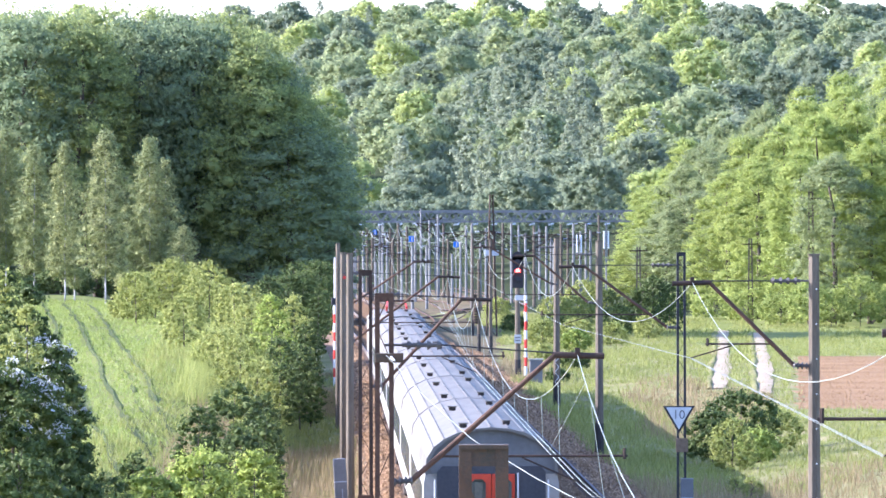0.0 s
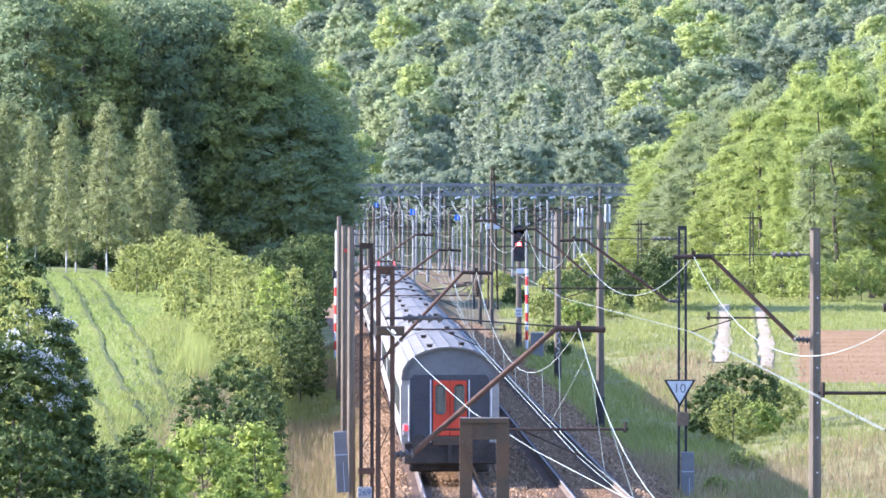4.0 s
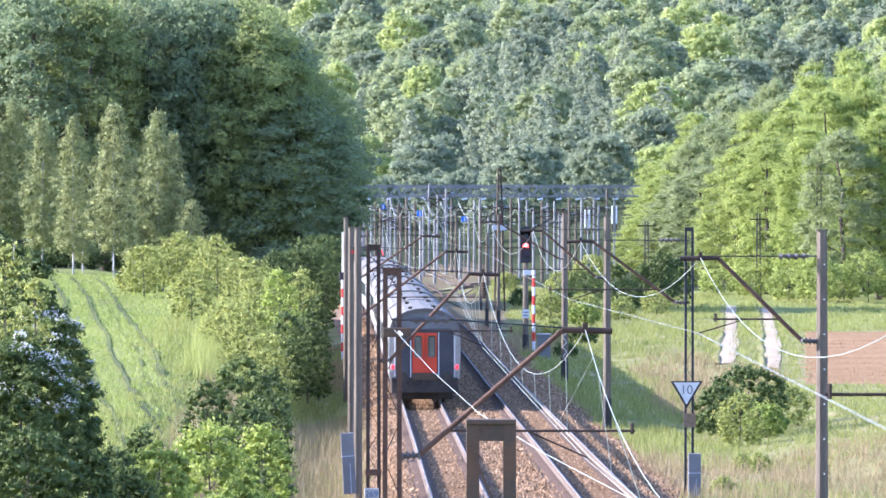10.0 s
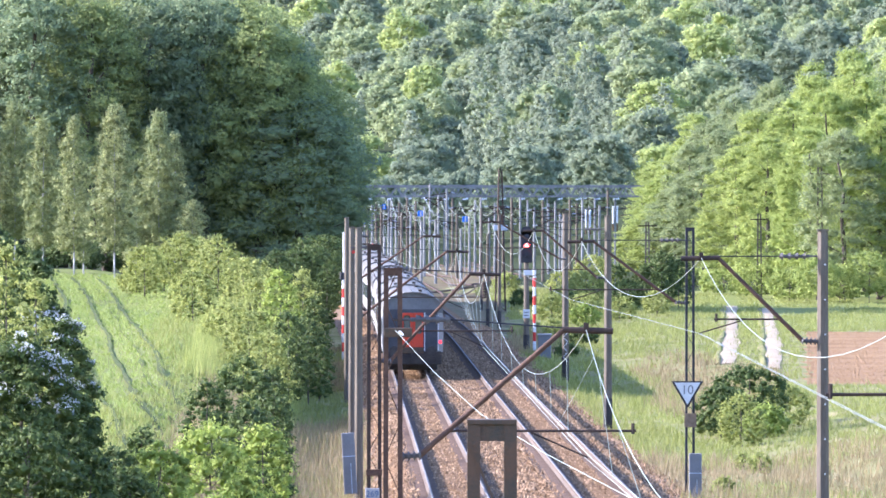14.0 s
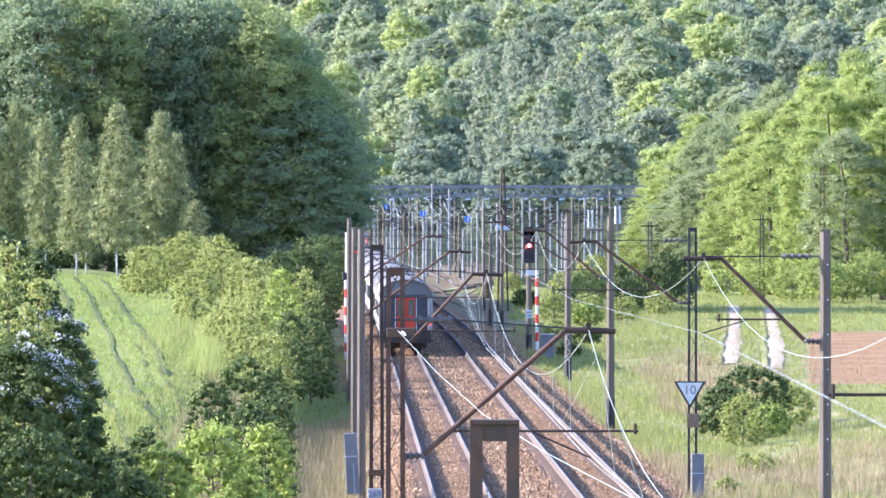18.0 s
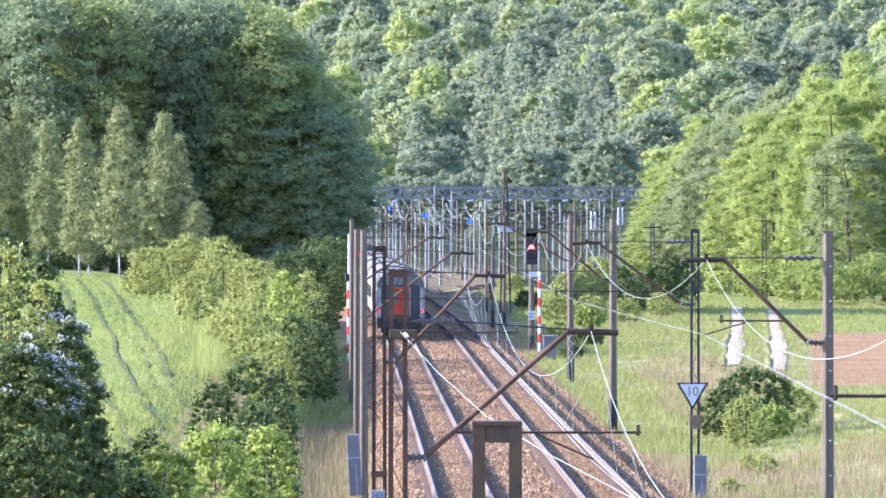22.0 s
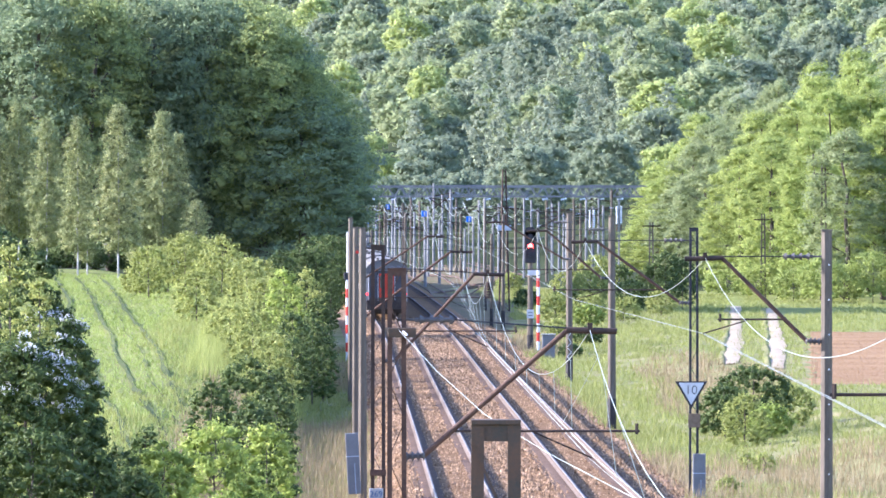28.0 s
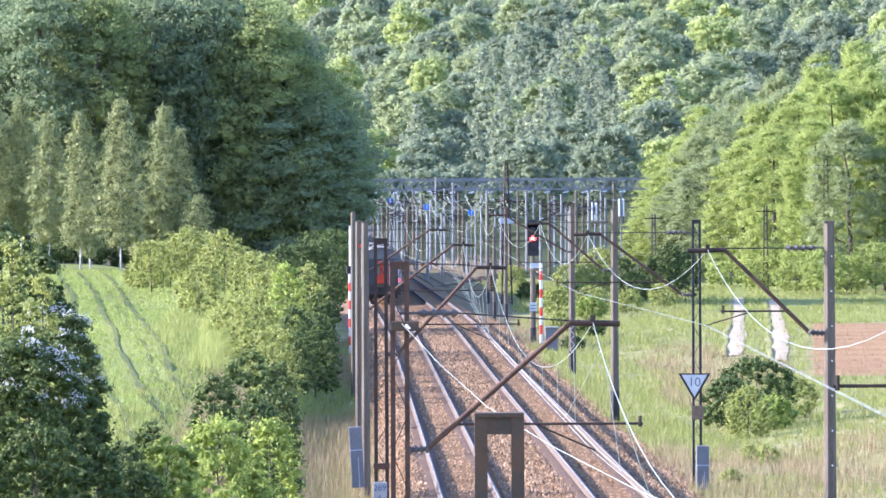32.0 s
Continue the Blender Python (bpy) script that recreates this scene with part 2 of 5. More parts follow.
def bar(bm, a, b, w, h=None):
    """A square bar from a to b."""
    a, b = Vector(a), Vector(b)
    d = b - a
    q = d.to_track_quat("Z", "Y").to_matrix().to_4x4()
    m = Matrix.Translation((a + b) / 2) @ q @ Matrix.Diagonal((w, h or w, d.length, 1))
    bmesh.ops.create_cube(bm, size=1, matrix=m)
    return bm


def rod(bm, a, b, r1, r2=None, n=8):
    a, b = Vector(a), Vector(b)
    d = b - a
    q = d.to_track_quat("Z", "Y").to_matrix().to_4x4()
    bmesh.ops.create_cone(bm, cap_ends=True, segments=n, radius1=r1, radius2=r1 if r2 is None else r2, depth=d.length,
                          matrix=Matrix.Translation((a + b) / 2) @ q)
    return bm


def B():
    return bmesh.new()


def arrays(name, verts, faces, material):
    """A mesh from numpy arrays of vertices and of equal-sided faces."""
    me = bpy.data.meshes.new(name)
    k = faces.shape[1]
    if k == 4 and (faces[:, 2] == faces[:, 3]).any():
        tri = faces[:, 2] == faces[:, 3]
        loops = np.concatenate([faces[~tri].ravel(), faces[tri][:, :3].ravel()])
        starts = np.concatenate([np.arange((~tri).sum()) * 4, (~tri).sum() * 4 + np.arange(tri.sum()) * 3])
    else:
        loops, starts = faces.ravel(), np.arange(0, faces.size, k)
    me.vertices.add(len(verts))
    me.vertices.foreach_set("co", verts.astype(np.float32).ravel())
    me.loops.add(len(loops))
    me.loops.foreach_set("vertex_index", loops.astype(np.int32))
    me.polygons.add(len(faces))
    me.polygons.foreach_set("loop_start", starts.astype(np.int32))
    me.update(calc_edges=True)
    me.materials.append(material)
    return me


# ---- the line in plan ----
def ramp(v, soft):
    return (np.sqrt(v * v + soft * soft) + v) / 2


def axis(y):
    """Offset of the line between the two tracks at the distance y."""
    return 2.61 - 0.0138 * (y - 184) - 4e-6 * (y - 184) ** 2 - 0.0088 * ramp(y - 400, 30) - 1e-5 * np.maximum(y - 450.0, 0.0) ** 2


def grade(y):
    """Height of the rail heads: level near the bridge, then a gentle climb."""
    return 0.0036 * ramp(np.minimum(y, 640) - 310, 30)


def heading(y):
    return (axis(y + 1) - axis(y - 1)) / 2


HALF = 2.0          # half the distance between the tracks


def smooth(a, b, v):
    t = np.clip((v - a) / (b - a), 0, 1)
    return t * t * (3 - 2 * t)


def ground(x, y):
    """Height of the ground; the rail heads lie at 0."""
    x, y = np.asarray(x, float), np.asarray(y, float)
    u = x - axis(y)
    z = -0.62 - 0.35 * smooth(3.8, 6.5, u) + 0.5 * smooth(9, 16, u) - 0.45 * smooth(-3.8, -5.0, u)
    z = z + grade(y) * (1 - smooth(8, 24, np.abs(u)))
    rise = 2.2 + 2.2 * smooth(190, 390, y) - 1.2 * smooth(400, 520, y)
    gone = 1 - smooth(480, 700, y)
    z = z + smooth(-5.6, -12.5, u) * rise * gone
    z = z + 1.2 * smooth(-14, -30, u) * gone
    z = z + 0.0436 * (1600 - ramp(2500 - np.maximum(y, 900), 40)) * smooth(880, 1300, y) - 0.03 * np.maximum(y - 2560, 0)
    z = z + smooth(6, 80, u) * smooth(560, 900, y) * 6
    flat = 1 - 0.88 * smooth(11, 16, u) * smooth(270, 330, y)
    z = z + (0.10 * np.sin(x * 0.9 + y * 0.11) * smooth(5, 9, np.abs(u)) + 0.08 * np.sin(x * 0.31 - y * 0.07) * smooth(6, 10, np.abs(u))) * flat
    return z


def g(x, y):
    return float(ground(x, y))


# ---- ground ----
def build_ground():
    ys = np.concatenate([np.arange(-60, 700, 5.0), np.arange(700, 1400, 20.0), np.arange(1400, 4600, 80.0)])
    us = np.concatenate([[-1500, -900, -500, -300, -200, -140], np.arange(-100, -40, 6.0), np.arange(-40, 40, 0.8),
                         np.arange(40, 100, 6.0), [110, 140, 200, 300, 500, 900, 1500]])
    Y, U = np.meshgrid(ys, us, indexing="ij")
    X = U + np.where(np.abs(U) < 60, axis(np.minimum(Y, 900)), 0)
    Z = ground(X, Y)
    nu = len(us)
    i, j = np.meshgrid(np.arange(len(ys) - 1), np.arange(nu - 1), indexing="ij")
    a = (i * nu + j).ravel()
    faces = np.stack([a, a + 1, a + nu + 1, a + nu], 1)
    me = arrays("ground", np.stack([X, Y, Z], -1).reshape(-1, 3), faces, M_MEADOW)
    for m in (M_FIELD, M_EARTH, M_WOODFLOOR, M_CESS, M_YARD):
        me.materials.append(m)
    cx = X.ravel()[faces].mean(1)
    cy = Y.ravel()[faces].mean(1)
    u = cx - axis(np.minimum(cy, 900))
    k = np.zeros(len(faces), np.int32)
    k[(u < -10) & (cy < 415)] = 1
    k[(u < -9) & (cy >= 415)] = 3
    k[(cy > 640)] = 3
    k[(cx > 20) & (cy > 455) & (cy < 640)] = 1
    k[(cx > 0.0545 * cy) & (cy > 313) & (cy <= 444)] = 2
    k[(np.abs(u) < 5.2) & (cy < 820)] = 4
    k[(u > -9) & (u < 4.5 + 0.12 * np.clip(cy - 600, 0, 100)) & (cy > 560) & (cy < 830)] = 5
    k[(u > 0) & (u < 5.2 + 4.0 * np.clip((cy - 410) / 120, 0, 1)) & (cy > 410) & (cy <= 600)] = 5
    me.polygons.foreach_set("material_index", k)
    me.shade_smooth()
    tagged(new("ground", me), "grassy ground with fields, bank and wooded hill", "ground", kind="structure")


def strip(name, material, label, category, profile, y0, y1, step, parent=None):
    """A long body that follows the line: profile is a list of (offset, height)."""
    ys = np.arange(y0, y1 + 0.1, step)
    n = len(profile)
    v = []
    for y in ys:
        for u, z in profile:
            v.append((axis(y) + u, y, z + grade(y)))
    f = []
    for i in range(len(ys) - 1):
        for j in range(n - 1):
            a = i * n + j
            f.append((a, a + 1, a + n + 1, a + n))
    ob = new(name, arrays(name, np.array(v), np.array(f), material))
    if parent:
        ob.parent = parent
        return tagged(ob, label)
    return tagged(ob, label, category, kind="structure")


def build_track():
    strip("ballast_bed", M_BALLAST, "brown crushed-stone ballast under two tracks", "ballast",
          [(-4.1, -0.75), (-3.55, -0.26), (-2.80, -0.25), (-2.70, -0.24), (-1.30, -0.24), (-1.20, -0.25), (-0.5, -0.27), (0.5, -0.27),
           (1.20, -0.25), (1.30, -0.24), (2.70, -0.24), (2.80, -0.25), (3.55, -0.26), (4.4, -0.95)], -30, 760, 4)
    for side in (-HALF, HALF):
        for s in (-0.7535, 0.7535):
            u = side + s
            # dusty ballast strip, its dark tone painted in for the rail's shadow
            strip("dusty_shade_band", M_DUSTSHADE, "dusty strip along the rail, darkened to stand for its shadow", "stain",
                  [(u - 0.30, -0.236), (u - 0.22, -0.222), (u - 0.08, -0.212), (u + 0.08, -0.212), (u + 0.22, -0.222), (u + 0.30, -0.236)], -30, 760, 4)
    for name, side in (("track_left", -HALF), ("track_right", HALF)):
        tr = thing(name, 0, 0, 0, "railway track of polished steel rails on concrete sleepers", "railway track", "tracks", kind="structure")
        for s in (-0.7535, 0.7535):
            u = side + s
            rail = strip("rail", M_RAILSIDE, "", "", [(u - 0.07, -0.17), (u - 0.07, -0.155), (u - 0.012, -0.14), (u - 0.012, -0.045),
                         (u - 0.036, -0.035), (u - 0.036, -0.008), (u + 0.036, -0.008), (u + 0.036, -0.035), (u + 0.012, -0.045),
                         (u + 0.012, -0.14), (u + 0.07, -0.155), (u + 0.07, -0.17)], -30, 760, 4, tr)
            head = strip("rail_head", M_RAILTOP, "polished running surface", "",
                         [(u - 0.037, -0.014), (u - 0.03, 0.0), (u + 0.03, 0.0), (u + 0.037, -0.014)], -30, 760, 4, rail)
        bm = B()
        box(bm, (0, 0, -0.24), (2.5, 0.26, 0.16), bevel=0.02)
        me = mesh_of("sleeper", bm, M_SLEEPER)
        for i in range(150):
            y = 150 + i * 0.6
            sl = new("sleeper", me)
            sl.parent = tr
            sl.matrix_basis = pose(axis(y) + side, y, -0.082 + float(grade(y)), 0, 0, -math.degrees(math.atan(heading(y))))


def build_stones():
    """Loose stones of the ballast, as low pointed lumps."""
    rng = np.random.default_rng(31)
    n = 95000
    y = 125 + 330 * rng.random(n) ** 1.5
    u = rng.uniform(-4.6, 5.3, n)
    for r in (-2.7535, -1.2465, 1.2465, 2.7535):
        keep = (np.abs(u - r) > 0.26) | (rng.random(len(u)) < 0.10) & (np.abs(u - r) > 0.12)
        u, y = u[keep], y[keep]
    n = len(u)
    z = np.maximum(np.where(np.abs(u) > 3.55, -0.26 - (np.abs(u) - 3.55) * 0.82, -0.26) + grade(y), ground(axis(y) + u, y) + 0.01)
    r = 0.024 + 0.040 * rng.random(n) ** 2 + 0.00006 * (y - 125)
    octa = np.array([(1, 0, 0), (0, 1, 0), (-1, 0, 0), (0, -1, 0), (0, 0, 1.2)], float)
    a = rng.random(n) * 6.28
    ca, sa = np.cos(a)[:, None], np.sin(a)[:, None]
    jit = 1 + 0.35 * rng.normal(size=(n, 5, 3))
    p = octa[None] * jit * r[:, None, None]
    v = np.stack([p[..., 0] * ca - p[..., 1] * sa + (axis(y) + u)[:, None], p[..., 0] * sa + p[..., 1] * ca + y[:, None], p[..., 2] + z[:, None] - 0.005], -1)
    tri = np.array([(0, 1, 4), (1, 2, 4), (2, 3, 4), (3, 0, 4)])
    f = (tri[None] + 5 * np.arange(n)[:, None, None]).reshape(-1, 3)
    tagged(new("ballast_stones", arrays("ballast_stones", v.reshape(-1, 3), f, L_STONE)), "loose brown ballast stones between the rails", "stones", kind="stuff")


def build_clods():
    """Clods of the ploughed field, as low pointed lumps."""
    rng = np.random.default_rng(33)
    n = 9000
    y = 313 + 131 * rng.random(n)
    x = 0.0545 * y + (0.016 * y) * rng.random(n) ** 1.2
    z = ground(x, y)
    r = 0.02 + 0.06 * rng.random(n) ** 2.5
    form = np.array([(1, 0, 0), (0, 1, 0), (-1, 0, 0), (0, -1, 0), (0, 0, 0.9)], float)
    p = form[None] * (1 + 0.35 * rng.normal(size=(n, 5, 3))) * r[:, None, None]
    v = p + np.stack([x, y, z], 1)[:, None]
    tri = np.array([(0, 1, 4), (1, 2, 4), (2, 3, 4), (3, 0, 4)])
    f = (tri[None] + 5 * np.arange(n)[:, None, None]).reshape(-1, 3)
    tagged(new("earth_clods", arrays("earth_clods", v.reshape(-1, 3), f, M_EARTH)), "dry brown clods on the ploughed field", "clods", kind="stuff")


def build_ruts():
    """Two worn wheel ruts of a field track, each under a low grassy lip on the side of the sun."""
    for x0, y0, x1, y1, w in ((15.0, 352, 24.2, 556, 0.52), (16.9, 342, 26.6, 545, 0.52)):
        n = 200
        v, f, lip, lf = [], [], [], []
        for i in range(n + 1):
            t = i / n
            x, y = x0 + (x1 - x0) * t + 0.12 * math.sin(t * 5), y0 + (y1 - y0) * t
            ww = w * (0.85 + 0.3 * noise.noise((y * 0.05, 1.0, w)))
            for k in (-1, -0.4, 0.4, 1):
                xx = x + k * ww * (1 + 0.16 * noise.noise((i * 0.11, k, w)))
                v.append((xx, y, g(xx, y) + (0.03 if abs(k) == 1 else 0.06)))
            high = 0.09 + 0.08 * noise.noise((y * 0.09, 4.0, w))
            for e, z in ((-1.9, -0.02), (-1.35, high), (-1.0, high * 0.8), (-0.8, 0.0)):
                xx = x + e * ww + 0.06 * noise.noise((y * 0.2, e, 2.0))
                lip.append((xx, y, g(xx, y) + z))
        for i in range(n):
            for j in range(3):
                a = i * 4 + j
                f.append((a, a + 1, a + 5, a + 4))
                lf.append((a, a + 1, a + 5, a + 4))
        rut = tagged(new("wheel_rut", arrays("wheel_rut", np.array(v), np.array(f), M_SAND)),
                     "pale sandy wheel rut of a field track", "dirt road", "wheel ruts", "structure")
        edge = new("grass_lip", arrays("grass_lip", np.array(lip), np.array(lf), M_MEADOW))
        edge.parent = rut
        tagged(edge, "low grassy lip along the rut")


# ---- foliage ----
def leaves(rng, blobs, n, size, jitter=0.8, lean=0.0, slim=0.6, inner=0.25, spread=0.5):
    """Pointed leaves on and in a heap of rounded clumps; returns vertices and faces."""
    b = np.array(blobs, float)                      # x, y, z, radius, height radius
    w = b[:, 3] * np.sqrt(b[:, 3] * b[:, 4])
    many = n * 4
    pick = rng.choice(len(b), many, p=w / w.sum())
    d = rng.normal(size=(many, 3))
    d /= np.linalg.norm(d, axis=1, keepdims=True)
    d[:, 2] = np.where(d[:, 2] < -0.4, -d[:, 2] * 0.5, d[:, 2])
    r = 1.0 - inner * rng.random(many) + spread * rng.random(many) ** 2
    q = b[pick]
    pos = q[:, :3] + d * np.stack([q[:, 3], q[:, 3], q[:, 4]], 1) * r[:, None]
    free = np.ones(many, bool)
    for bx, by, bz, br, bh in b:
        free &= ((pos[:, 0] - bx) ** 2 + (pos[:, 1] - by) ** 2) / br ** 2 + (pos[:, 2] - bz) ** 2 / bh ** 2 > 0.5
    keep = np.nonzero(free)[0][:n]
    n = len(keep)
    pos, d = pos[keep], d[keep]
    nrm = d + jitter * rng.normal(size=(n, 3))
    nrm[:, 2] += lean
    nrm /= np.linalg.norm(nrm, axis=1, keepdims=True) + 1e-9
    t1 = np.cross(nrm, rng.normal(size=(n, 3)))
    t1 /= np.linalg.norm(t1, axis=1, keepdims=True) + 1e-9
    t2 = np.cross(nrm, t1)
    s = size * (0.55 + 0.9 * rng.random(n))[:, None]
    k = (rng.random(n) - 0.5)[:, None] * 1.2
    v = np.stack([pos + t1 * s, pos + t2 * s * slim - t1 * s * (0.45 + k), pos - t2 * s * slim - t1 * s * (0.45 - k)], 1).reshape(-1, 3)
    return v, np.arange(3 * n).reshape(-1, 3)


def finer(p, tri):
    """Splits each face of a rounded body in four."""
    p, known, out = [tuple(q) for q in p], {}, []

    def mid(a, b):
        key = (min(a, b), max(a, b))
        if key not in known:
            m = (np.array(p[a]) + np.array(p[b])) / 2
            p.append(tuple(m / np.linalg.norm(m)))
            known[key] = len(p) - 1
        return known[key]

    for a, b, c in tri:
        d, e, f = mid(a, b), mid(b, c), mid(c, a)
        out += [(a, d, f), (d, b, e), (f, e, c), (d, e, f)]
    return np.array(p), np.array(out)


G5 = (1 + 5 ** 0.5) / 2
ICO = np.array([(-1, G5, 0), (1, G5, 0), (-1, -G5, 0), (1, -G5, 0), (0, -1, G5), (0, 1, G5), (0, -1, -G5), (0, 1, -G5), (G5, 0, -1), (G5, 0, 1),
                (-G5, 0, -1), (-G5, 0, 1)]) / math.sqrt(1 + G5 * G5)
ICO_TRI = np.array([(0, 11, 5), (0, 5, 1), (0, 1, 7), (0, 7, 10), (0, 10, 11), (1, 5, 9), (5, 11, 4), (11, 10, 2), (10, 7, 6), (7, 1, 8),
                    (3, 9, 4), (3, 4, 2), (3, 2, 6), (3, 6, 8), (3, 8, 9), (4, 9, 5), (2, 4, 11), (6, 2, 10), (8, 6, 7), (9, 8, 1)])
LUMP, LUMP_TRI = finer(ICO, ICO_TRI)


def with_core(v, f, rng, blobs, k=0.80, plain=False):
    """Adds a closed, spiky tuft of foliage inside each clump, so that light does not pass straight through the crown."""
    b = np.array(blobs, float)
    form, tri = (ICO, ICO_TRI) if plain else (LUMP, LUMP_TRI)
    n, m = len(b), len(form)
    spike = 0.62 + 0.75 * rng.random((n, m, 1)) ** 1.6
    p = form[None] * (k * spike) + rng.normal(size=(n, m, 3)) * (0.16 if plain else 0.12)
    a = rng.random(n) * 6.28
    ca, sa = np.cos(a)[:, None], np.sin(a)[:, None]
    q = np.stack([(p[..., 0] * ca - p[..., 1] * sa) * b[:, None, 3] + b[:, None, 0], (p[..., 0] * sa + p[..., 1] * ca) * b[:, None, 3] + b[:, None, 1],
                  p[..., 2] * b[:, None, 4] + b[:, None, 2]], -1).reshape(-1, 3)
    t = (tri[None] + m * np.arange(n)[:, None, None]).reshape(-1, 3) + len(v)
    return np.concatenate([v, q]), np.concatenate([f, t])


def heap(rng, radius, low, high, count, taper=0.6, small=0.3, top=0.5):
    """Clumps for a crown between two heights; taper narrows it upward, top narrows it at the foot."""
    out = []
    for i in range(count):
        h = (i + rng.random()) / count
        prof = math.sin(math.pi * (0.12 + 0.88 * h) ** top) ** taper if h > 0.02 else 0.5
        a = i * 2.4 + rng.random() * 1.2
        rr = radius * prof * (0.3 + 0.65 * rng.random() ** 1.4)
        br = radius * small * (0.75 + 0.6 * rng.random()) * (1.05 - 0.4 * h)
        out.append((rr * math.cos(a), rr * math.sin(a), low + (high - low) * h, br, br * (0.75 + 0.3 * rng.random())))
    return out


def dome(rng, radius, low, high, count, small=0.34, foot=-0.75):
    """Clumps spread over a rounded crown between two heights."""
    out = []
    mid, half = (low + high) / 2, (high - low) / 2
    for i in range(count):
        z = foot + (1 - foot) * (i + 0.5) / count
        a = i * 2.39996 + rng.random() * 0.7
        k = math.sqrt(max(1 - z * z, 0.02)) * (0.55 + 0.35 * rng.random())
        br = radius * small * (0.7 + 0.6 * rng.random())
        out.append((k * radius * math.cos(a), k * radius * math.sin(a), mid + z * half * (0.72 + 0.22 * rng.random()), br, br * (0.7 + 0.25 * rng.random())))
    return out


def trunk_mesh(name, rng, height, radius, limbs, reach, material, first=0.3):
    bm = B()
    pts = [Vector((0, 0, -0.3))]
    k = 6
    for i in range(1, k + 1):
        pts.append(Vector((rng.normal() * radius * 0.5, rng.normal() * radius * 0.5, height * i / k)))
    for i in range(k):
        rod(bm, pts[i], pts[i + 1], radius * (1 - 0.8 * i / k), radius * (1 - 0.8 * (i + 1) / k), 7)
    for i in range(limbs):
        t = first + (0.95 - first) * i / max(limbs - 1, 1)
        a = i * 2.4
        p = Vector((0, 0, height * t))
        e = p + Vector((math.cos(a) * reach * (1.1 - t), math.sin(a) * reach * (1.1 - t), reach * 0.45))
        rod(bm, p, e, radius * 0.4 * (1.1 - t), radius * 0.1, 5)
    return mesh_of(name, bm, material, True)


def tree_proto(name, label, category, group, seed, radius, low, high, clumps, n, size, leafmat, trunk_r, bark=None, taper=0.6, small=0.3,
               top=0.5, limbs=9, lean=0.2, slim=0.6, inner=0.3, round_crown=True, spread=0.6, core=0.66, plain=False):
    rng = np.random.default_rng(seed)
    ob = thing(name, 0, 0, 0, label, category, group)
    t = new("trunk", trunk_mesh("trunk", rng, high * 0.9, trunk_r, limbs, radius * 0.8, bark or M_BARK, low / high))
    t.parent = ob
    blobs = dome(rng, radius, low, high, clumps, small) if round_crown else heap(rng, radius, low, high, clumps, taper, small, top)
    v, f = leaves(rng, blobs, n, size, jitter=0.7, lean=lean, slim=slim, inner=inner, spread=spread)
    v, f = with_core(v, f, rng, blobs, core, plain)
    c = new("crown", arrays("crown", v, f, leafmat))
    c.parent = ob
    return ob


class Stand:
    """Puts a prototype at its first place and copies at the later ones."""

    def __init__(self, proto):
        self.proto, self.used = proto, False

    def put(self, x, y, rz, sx=1.0, sz=1.0, sink=0.0):
        m = pose(x, y, g(x, y) - sink, 0, 0, rz) @ Matrix.Diagonal((sx, sx, sz, 1))
        if not self.used:
            self.used = True
            self.proto.matrix_basis = m
            return self.proto
        s = self.proto.scale
        return copy_thing(self.proto, m @ Matrix.Diagonal((1 / s.x, 1 / s.y, 1 / s.z, 1)))


def build_left_wood():
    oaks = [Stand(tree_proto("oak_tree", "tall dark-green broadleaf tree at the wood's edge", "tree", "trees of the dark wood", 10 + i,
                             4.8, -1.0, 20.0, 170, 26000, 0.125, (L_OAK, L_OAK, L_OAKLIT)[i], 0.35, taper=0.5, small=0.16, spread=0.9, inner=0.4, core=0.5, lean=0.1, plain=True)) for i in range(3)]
    rng = np.random.default_rng(5)
    # the last four oaks, left of the view, are added to shade the others
    # x, y, height
    for i, (x, y, h) in enumerate((
        (-10.95, 533.9, 17.2), (-12.69, 536.4, 19.9), (-14.0, 535.0, 22.1), (-18.52, 536.8, 23.5), (-23.0, 537.0, 23.9), (-27.25, 532.5,
        23.3), (-31.66, 532.1, 23.1), (-36.54, 538.7, 23.1), (-10.82, 543.1, 19.4), (-13.3, 542.9, 21.9), (-16.19, 549.0, 24.1), (-20.61,
        544.8, 24.6), (-25.29, 547.7, 25.0), (-30.15, 544.8, 24.2), (-34.77, 546.1, 23.8), (-11.38, 548.2, 19.7), (-13.99, 552.1, 23.0),
        (-17.73, 553.9, 24.5), (-22.23, 551.2, 25.1), (-26.91, 552.9, 25.1), (-31.95, 552.4, 24.4), (-35.77, 547.5, 23.8), (-40.5, 541.0, 21.5), (-45.5, 546.0, 21.0),
        (-51.0, 538.0, 20.0), (-57.0, 543.0, 20.5))):
        # brighter foliage copies stand for crowns in the sun
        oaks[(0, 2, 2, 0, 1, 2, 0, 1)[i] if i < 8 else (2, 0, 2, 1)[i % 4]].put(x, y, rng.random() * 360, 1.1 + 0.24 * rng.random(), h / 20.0)


